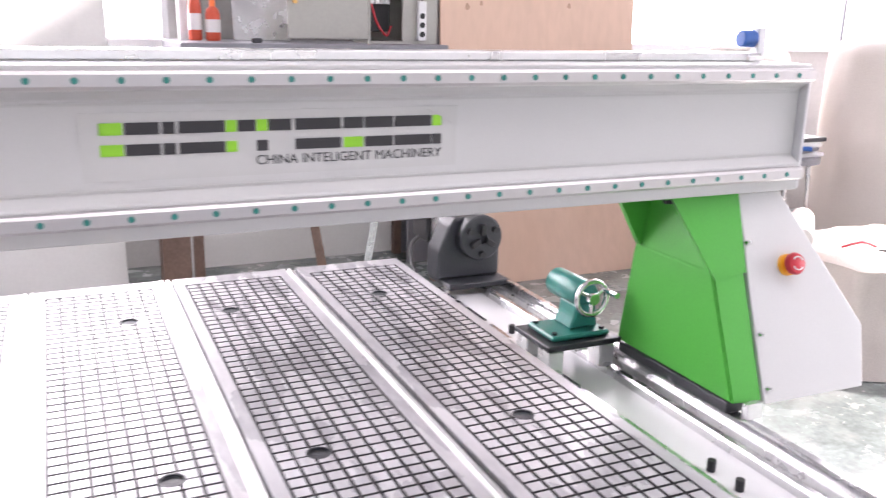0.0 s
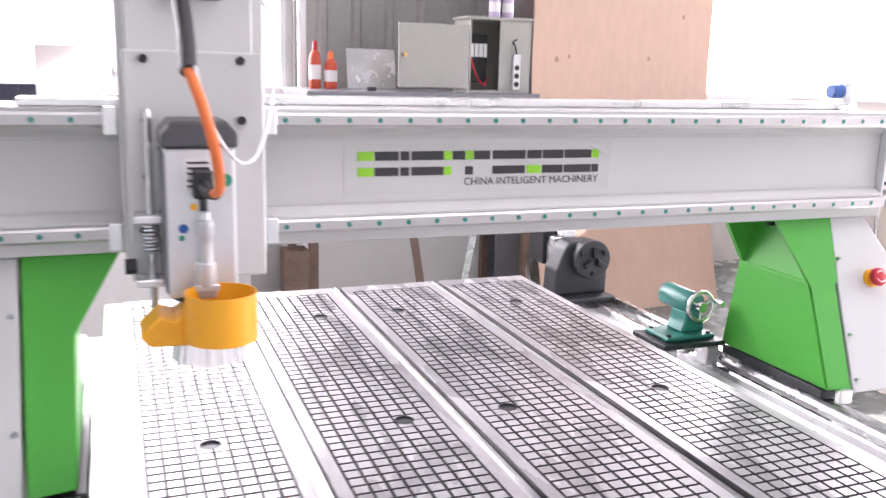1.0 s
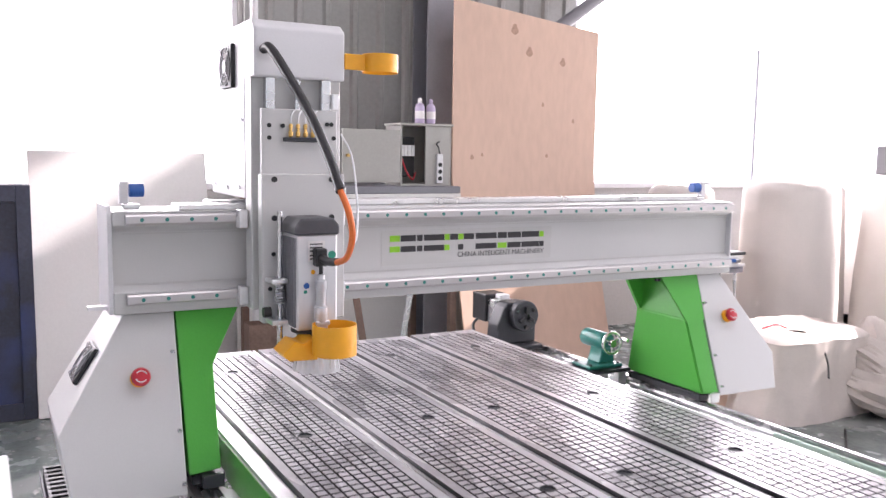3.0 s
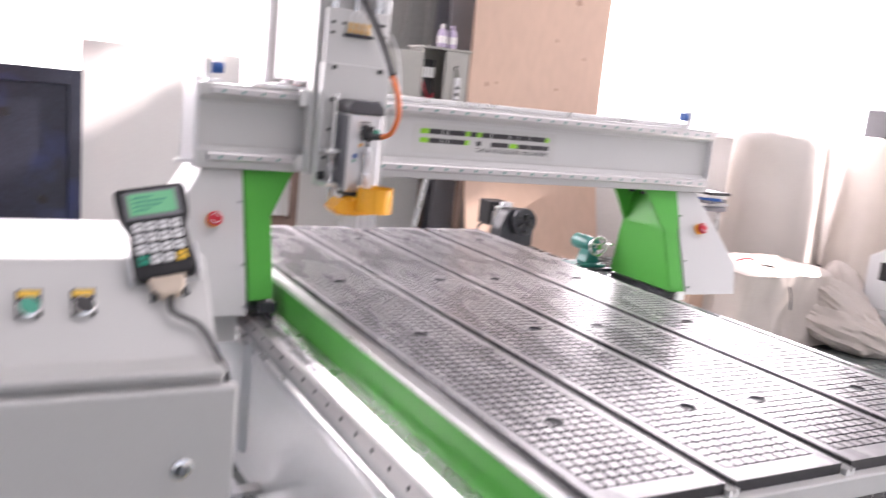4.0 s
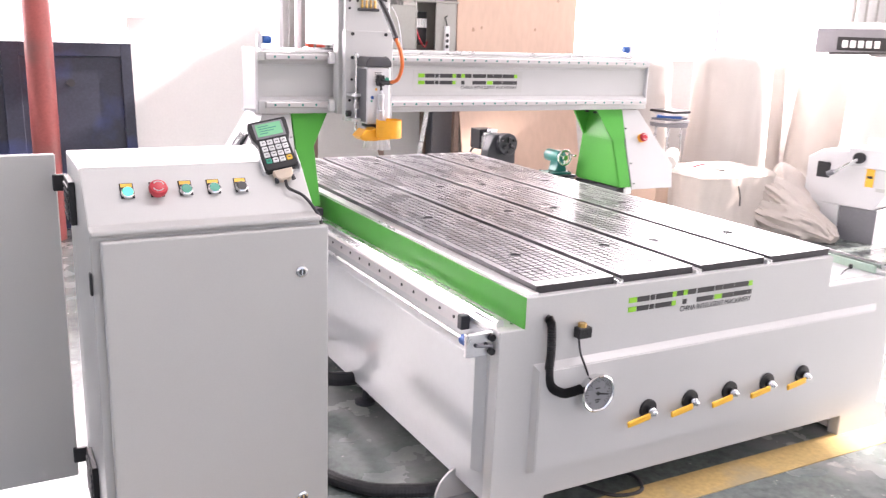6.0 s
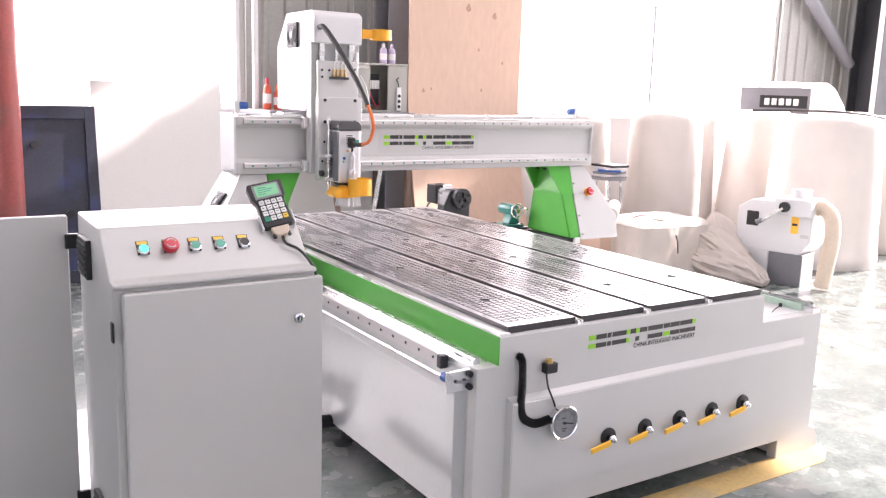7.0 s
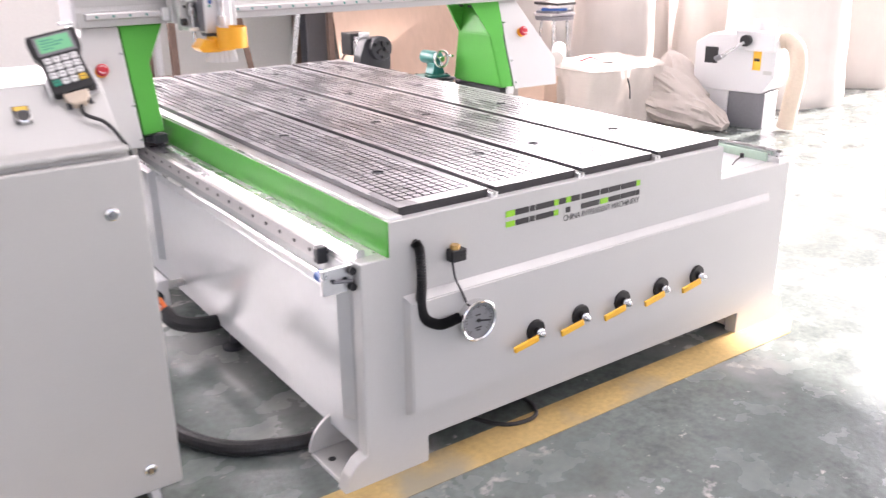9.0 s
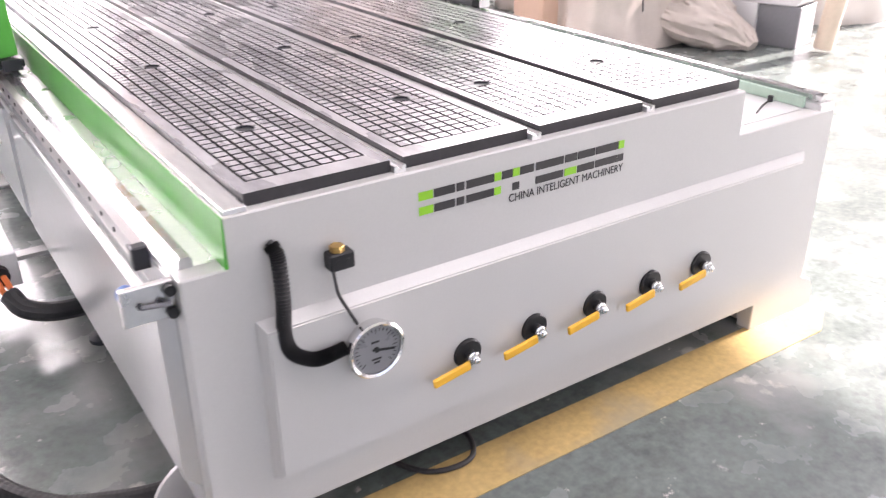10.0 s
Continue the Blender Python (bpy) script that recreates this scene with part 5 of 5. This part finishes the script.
tagged(part("square_tube", tb, BROWN), "short rusty square steel tube standing on the floor", "steel tube")


# ---- bags, covered stock and dust collector ----
def sack(name, x, y, r, h, seed, label, lean=0.0):
    bm = bmesh.new()
    nseg, nz = 56, 34
    rng = random.Random(seed)
    ph = [rng.uniform(0, 6.28) for _ in range(4)]
    rings = []
    for j in range(nz + 1):
        t = j / nz
        z = h * t
        edge = 1.05 - 0.12 * t - 0.06 * max(0, 1 - t / 0.06) - (0.22 * ((t - 0.95) / 0.05) ** 2 if t > 0.95 else 0)
        ring = []
        for i in range(nseg):
            a = 2 * math.pi * i / nseg
            fold = 0.022 * math.sin(5 * a + ph[0] + 1.8 * t) * (1.2 - t) + 0.014 * math.sin(11 * a + ph[1] - 2.5 * t) * (1 - t) + 0.006 * math.sin(23 * a + ph[2])
            p = Vector((math.cos(a) * 2 + seed, math.sin(a) * 2, z * 1.6))
            lump = 0.034 * noise.noise(p) + 0.016 * (0.3 - abs(noise.noise(p * 2.7))) + 0.012 * (0.3 - abs(noise.noise(p * 6.5)))
            rr = r * (edge + fold + lump)
            ring.append(bm.verts.new((x + rr * math.cos(a) + lean * t, y + rr * math.sin(a), z + (0.008 * noise.noise(p * 2) if j > nz * 0.8 else 0.0) + 0.0005)))
        rings.append(ring)
    for a, b in zip(rings, rings[1:]):
        for i in range(nseg):
            k = (i + 1) % nseg
            bm.faces.new((a[i], a[k], b[k], b[i]))
    bm.faces.new(rings[0])
    top = bm.verts.new((x + lean, y, h * 0.985))
    for i in range(nseg):
        bm.faces.new((rings[-1][i], rings[-1][(i + 1) % nseg], top))
    root = tagged(part(name, bm, CLOTH, smooth=True), label, "sack", "big cloth sacks")
    return root


sack("cloth_sack", 4.95, 3.95, 0.375, 1.47, 1, "tall stuffed cream cloth sack")
sack("cloth_sack", 6.02, 4.75, 0.42, 1.42, 2, "tall stuffed cream cloth sack, partly hidden")
sack("cloth_sack", 6.44, 3.98, 0.37, 1.50, 3, "tall stuffed cream cloth sack, leaning slightly", 0.05)
sack("cloth_sack", 6.16, 2.92, 0.53, 1.48, 4, "broad stuffed white cloth sack")
sack("cloth_sack", 7.62, 3.05, 0.44, 1.48, 5, "broad stuffed white cloth sack")
sack("cloth_sack", 4.42, 4.60, 0.28, 1.40, 6, "tall stuffed cream cloth sack behind the gantry")


def drape(name, x0, x1, y0, y1, step, height, material, label, category, crumple=1.0):
    """Cloth laid over hidden stock: its height is a function of the plan, and it ends in an uneven hem on the floor."""
    bm = bmesh.new()
    nx, ny = int((x1 - x0) / step), int((y1 - y0) / step)
    grid = {}
    for i in range(nx + 1):
        for j in range(ny + 1):
            x, y = x0 + i * step, y0 + j * step
            h = height(x, y)
            if max(h, height(x - step, y), height(x + step, y), height(x, y - step), height(x, y + step), height(x - step, y - step), height(x + step, y + step), height(x - step, y + step), height(x + step, y - step)) > -0.004:
                p = Vector((x * 1.9, y * 1.9, 0.3))
                fold = (0.4 - abs(noise.noise(p * 1.6))) * 0.15 + (0.35 - abs(noise.noise(p * 3.4 + Vector((3, 1, 0))))) * 0.12 + (0.3 - abs(noise.noise(p * 7.5))) * 0.06 + (0.3 - abs(noise.noise(p * 15.0))) * 0.022 - 0.09
                grid[i, j] = bm.verts.new((x + 0.04 * crumple * min(1, max(0, h) * 8) * noise.noise(p * 1.7), y + 0.04 * crumple * min(1, max(0, h) * 8) * noise.noise(p * 1.9 + Vector((5, 0, 0))), 0.003 + max(0, h - 0.004 + crumple * fold * min(1, h * 6))))
    for i in range(nx):
        for j in range(ny):
            q = [grid.get(k) for k in ((i, j), (i + 1, j), (i + 1, j + 1), (i, j + 1))]
            if all(q):
                bm.faces.new(q)
    for v in [v for v in bm.verts if not v.link_faces]:
        bm.verts.remove(v)
    return tagged(part(name, bm, material, smooth=True), label, category)


def bump(x, y, cx, cy, hx, hy, h, soft):
    d = max(abs(x - cx) - hx, abs(y - cy) - hy, 0) if max(abs(x - cx) - hx, abs(y - cy) - hy) < 0 else math.hypot(max(abs(x - cx) - hx, 0), max(abs(y - cy) - hy, 0))
    t = max(0.0, 1 - d / soft)
    return h * t * t * (3 - 2 * t)


def cloth_shell(cx, cy, hx, hy, h, seed, square=5.0, flare=0.10):
    """A closed cover over a box-like load: rounded corners, slack folds down its sides, a crumpled top."""
    bm = bmesh.new()
    nseg, nz = 120, 44
    rings = []
    for j in range(nz + 1):
        t = j / nz
        side = min(1.0, t / 0.62)
        inward = max(0.0, (t - 0.62) / 0.38)
        z = h * side
        ring = []
        for i in range(nseg):
            a = 2 * math.pi * i / nseg
            c, d = math.cos(a), math.sin(a)
            k = (abs(c) ** square + abs(d) ** square) ** (-1 / square)
            w = (1 - inward) * (1 + flare * (1 - side) ** 2)
            p = Vector((c * 2.0 + seed, d * 2.0, z * 1.6))
            slack = 0.085 * (0.35 - abs(noise.noise(p * 1.1))) + 0.025 * (0.3 - abs(noise.noise(p * 1.9))) + 0.004 * noise.noise(p * 5.5)
            x, y = cx + hx * k * c * w + c * slack * (1 - inward), cy + hy * k * d * w + d * slack * (1 - inward)
            q = Vector((x * 5, y * 5, seed))
            crumple = 0.05 * (0.3 - abs(noise.noise(q * 0.7))) + 0.012 * (0.3 - abs(noise.noise(q * 2.0)))
            ring.append(bm.verts.new((x, y, max(0.003, z + crumple * (0.25 + inward) * min(1, side * 2) - 0.035 * max(0.0, 1 - abs(t - 0.62) / 0.05)))))
        rings.append(ring)
    for lo, hi in zip(rings, rings[1:]):
        for i in range(nseg):
            k = (i + 1) % nseg
            bm.faces.new((lo[i], lo[k], hi[k], hi[i]))
    bm.faces.new(rings[-1])
    return bm


def cloth_fold(pts, radii, seed):
    """A thick tongue of bunched cloth that runs through the points, its creases along its length."""
    bm = bmesh.new()
    path = smooth_path(pts, 14)
    nseg = 44
    rings = []
    for i, p in enumerate(path):
        t = i / (len(path) - 1)
        u = t * (len(radii) - 1)
        lo = min(int(u), len(radii) - 2)
        r = radii[lo] + (radii[lo + 1] - radii[lo]) * (u - lo)
        d = (path[min(i + 1, len(path) - 1)] - path[max(i - 1, 0)]).normalized()
        side = d.cross(Vector((0, 0, 1))).normalized()
        up = side.cross(d)
        ring = []
        for k in range(nseg):
            a = 2 * math.pi * k / nseg
            n = Vector((math.cos(a) * 1.7 + seed, math.sin(a) * 1.7, t * 1.3))
            rr = r * (1 + 0.55 * (0.28 - abs(noise.noise(n * 0.8))) + 0.32 * (0.25 - abs(noise.noise(n * 1.7))) + 0.05 * noise.noise(n * 4))
            v = p + rr * (1.15 * math.cos(a) * side + 0.85 * math.sin(a) * up)
            ring.append(bm.verts.new((v.x, v.y, max(0.003, v.z))))
        rings.append(ring)
    for lo, hi in zip(rings, rings[1:]):
        for k in range(nseg):
            m = (k + 1) % nseg
            bm.faces.new((lo[k], lo[m], hi[m], hi[k]))
    bm.faces.new(rings[0])
    bm.faces.new(rings[-1][::-1])
    return bm


pile = thing("covered_stock", (3.98, 3.08, 0.0), "low stock pile under a crumpled cream tarpaulin", "covered pile")
part("crate_cover", cloth_shell(4.0, 3.12, 0.44, 0.31, 0.54, 3), TARP, pile, smooth=True)
part("tarp_fold", cloth_fold([(4.30, 2.98, 0.42), (4.40, 2.82, 0.33), (4.50, 2.62, 0.20), (4.58, 2.44, 0.08), (4.60, 2.34, 0.03)], [0.13, 0.15, 0.15, 0.10, 0.05], 2), TARP, pile, "thick bunched tongue of tarpaulin", smooth=True)
part("tarp_fold", cloth_fold([(4.26, 2.86, 0.22), (4.36, 2.68, 0.16), (4.48, 2.50, 0.11), (4.56, 2.38, 0.05)], [0.12, 0.15, 0.14, 0.05], 7), TARP, pile, "thick bunched tongue of tarpaulin", smooth=True)
part("tarp_fold", cloth_fold([(4.72, 3.06, 0.55), (4.70, 3.00, 0.45), (4.66, 2.90, 0.26), (4.62, 2.80, 0.12), (4.58, 2.70, 0.05)], [0.03, 0.12, 0.20, 0.22, 0.16], 5), TARP, pile, "tarpaulin drawn up to a peak", smooth=True)
part("tarp_fold", cloth_fold([(4.42, 3.22, 0.34), (4.58, 3.12, 0.24), (4.76, 3.05, 0.16)], [0.14, 0.16, 0.12], 9), TARP, pile, smooth=True)
tagged(part("cardboard_box", B(3.42, 3.62, 3.20, 3.52, 0.001, 0.44, bevel=0.004), PLY), "plain brown cardboard box beside the covered pile", "box")
tagged(part("loose_cable", tube([(3.80, 2.97, 0.550), (3.87, 2.90, 0.545), (3.915, 2.82, 0.48), (3.925, 2.77, 0.38), (3.92, 2.75, 0.28)], 0.0055), RUBBER), "black cable hanging over the covered pile", "cable")
tagged(part("sack_cable", tube([(6.02, 3.75, 1.50), (6.16, 3.35, 1.515), (6.30, 2.98, 1.515), (6.62, 2.86, 1.50), (7.05, 2.88, 1.47), (7.5, 3.0, 1.505), (8.0, 3.1, 1.50)], 0.012), RUBBER), "dark cable lying across the tops of the sacks", "cable")
tagged(part("red_cable_end", tube([(3.62, 3.02, 0.570), (3.70, 2.98, 0.595), (3.78, 2.97, 0.570)], 0.006), RED), "red cable plug lying on the covered pile", "cable")
tagged(part("cloth_roll", rod((3.45, 3.10, 0.60), (3.66, 3.30, 0.64), 0.055, seg=18, bevel=0.006), CLOTH, smooth=True), "small rolled white cloth on the pile", "cloth roll")


def machine_height(x, y):
    return max(bump(x, y, 7.75, 4.45, 0.85, 0.45, 1.52, 0.22), bump(x, y, 7.55, 4.35, 0.30, 0.2, 1.86, 0.95)) - 0.02


drape("covered_machine", 6.5, 9.1, 3.3, 5.5, 0.035, machine_height, CLOTH, "large machine under a white dust sheet", "covered machine", 0.3)
EM = pose(6.95, 4.15, 1.50, 0, 0, -57)
eb = thing("machine_panel", (6.95, 4.15, 1.50), "grey machine control panel with five white rocker switches", "control panel")
part("panel_case", moved(B(-0.40, 0.36, -0.10, 0.25, 0.0, 0.26, bevel=0.01), EM), STEELG, eb)
part("panel_stand", moved(B(-0.35, 0.35, -0.05, 0.2, -1.499, -0.001), EM), STEELG, eb)
part("panel_face", moved(B(-0.18, 0.33, -0.104, -0.1005, 0.03, 0.17), EM), BLACK, eb)
for i in range(5):
    part("rocker_switch", moved(B(-0.13 + i * 0.078, -0.075 + i * 0.078, -0.112, -0.1045, 0.06, 0.135, bevel=0.004), EM), SWITCHW, eb)

DM = pose(4.965, 2.37, 0.0, 0, 0, -76)
dc = thing("dust_collector", (4.965, 2.37, 0.0), "white dust collector on a grey plinth with a beige hose", "dust collector")
part("plinth", moved(B(-0.15, 0.15, -0.14, 0.14, 0.001, 0.285, bevel=0.004), DM), STEELG, dc, "grey sheet-metal plinth")
part("plinth", moved(B(-0.459, -0.152, -0.158, 0.279, 0.001, 0.2855, bevel=0.004), DM), HOODW, dc)
part("body", moved(prism([(-0.46, 0.286), (-0.46, 0.66), (-0.34, 0.735), (0.08, 0.745), (0.21, 0.70), (0.21, 0.42), (0.12, 0.286)], "y", -0.16, 0.28, bevel=0.01, seg=2), DM), HOODW, dc, "white sheet-metal housing")
part("outlet_flap", moved(B(-0.37, -0.26, -0.172, -0.1605, 0.50, 0.63, bevel=0.004), DM), BLACK, dc)
part("head", moved(B(-0.12, 0.20, -0.20, 0.12, 0.62, 0.775, bevel=0.012, seg=2), DM), HOODW, dc)
part("inlet", moved(lathe([(0.085, 0.7755), (0.085, 0.85), (0.075, 0.85), (0.075, 0.79)], (0.05, -0.04, 0), seg=28), DM), HOODW, dc, smooth=True)
part("clamp_knob", moved(rod((-0.02, -0.2005, 0.70), (-0.02, -0.235, 0.70), 0.045, seg=16), DM), BLACK, dc)
part("clamp_handle", moved(rod((-0.03, -0.23, 0.69), (-0.20, -0.26, 0.56), 0.014, seg=10), DM), STEEL, dc)
part("handle_end", moved(rod((-0.19, -0.258, 0.57), (-0.24, -0.262, 0.545), 0.022, seg=10), DM), STEELG, dc)
lb = part("warning_label", moved(B(0.03, 0.095, -0.1625, -0.1605, 0.47, 0.63), DM), YHAND, dc, "yellow warning label")
part("label_bar", moved(B(0.04, 0.085, -0.1640, -0.1627, 0.54, 0.56), DM), BLACK, lb)
part("maker_plate", moved(B(0.12, 0.19, -0.1625, -0.1605, 0.44, 0.47), DM), CABG, dc)
part("hose", moved(tube([(0.20, -0.05, 0.70), (0.26, -0.05, 0.70), (0.33, -0.06, 0.63), (0.36, -0.08, 0.46), (0.345, -0.10, 0.25), (0.325, -0.10, 0.03)], 0.066, seg=16, n=14, ripple=0.018), DM), TUBE, dc, "beige flexible hose", smooth=True)

# stool with a stack of papers and rings behind the gantry
st = thing("stool", (4.15, 3.90, 0.0), "low steel stool holding a stack of flat parts", "stool")
part("stool_seat", lathe([(0.17, 0.80), (0.17, 0.83), (0.15, 0.835)], (4.15, 3.90, 0), seg=24), STEELG, st)
for k in range(4):
    a = radians(45 + 90 * k)
    part("stool_leg", rod((4.15 + 0.16 * math.cos(a), 3.90 + 0.16 * math.sin(a), 0.0), (4.15 + 0.11 * math.cos(a), 3.90 + 0.11 * math.sin(a), 0.7995), 0.012, seg=8), STEEL, st)
for i in range(5):
    m = (LABELW, STEELG, BLUE, LABELW, BLACK)[i]
    tagged(part("flat_part", moved(B(-0.15, 0.15, -0.11, 0.11, 0, 0.022, bevel=0.003), pose(4.15, 3.90, 0.8355 + i * 0.0225, 0, 0, i * 23)), m), "flat part stacked on the steel stool", "flat part", "parts stacked on the stool")

# ---- floor: hoses and cables ----
tagged(part("floor_hose", tube([(-0.53, 1.15, 0.025), (-0.525, 0.95, 0.025), (-0.52, 0.75, 0.025), (-0.505, 0.53, 0.025), (-0.41, 0.36, 0.025), (-0.29, 0.285, 0.025), (-0.16, 0.25, 0.025), (0.02, 0.27, 0.025), (0.3, 0.4, 0.025)], 0.024, seg=14, n=22, ripple=0.015), RUBBER), "thick black corrugated hose lying on the floor", "hose")
tagged(part("floor_cable", tube([(0.30, 0.10, 0.008), (0.36, -0.01, 0.008), (0.43, -0.045, 0.008), (0.50, -0.03, 0.008), (0.53, 0.06, 0.008), (0.45, 0.16, 0.008)], 0.007), RUBBER), "black cable loop under the bed", "cable")
tagged(part("floor_cable", tube([(2.0, 1.9, 0.008), (2.4, 1.75, 0.008), (2.9, 1.9, 0.008), (3.5, 2.3, 0.008), (3.9, 2.6, 0.008)], 0.007), RUBBER), "black cable lying across the floor", "cable")
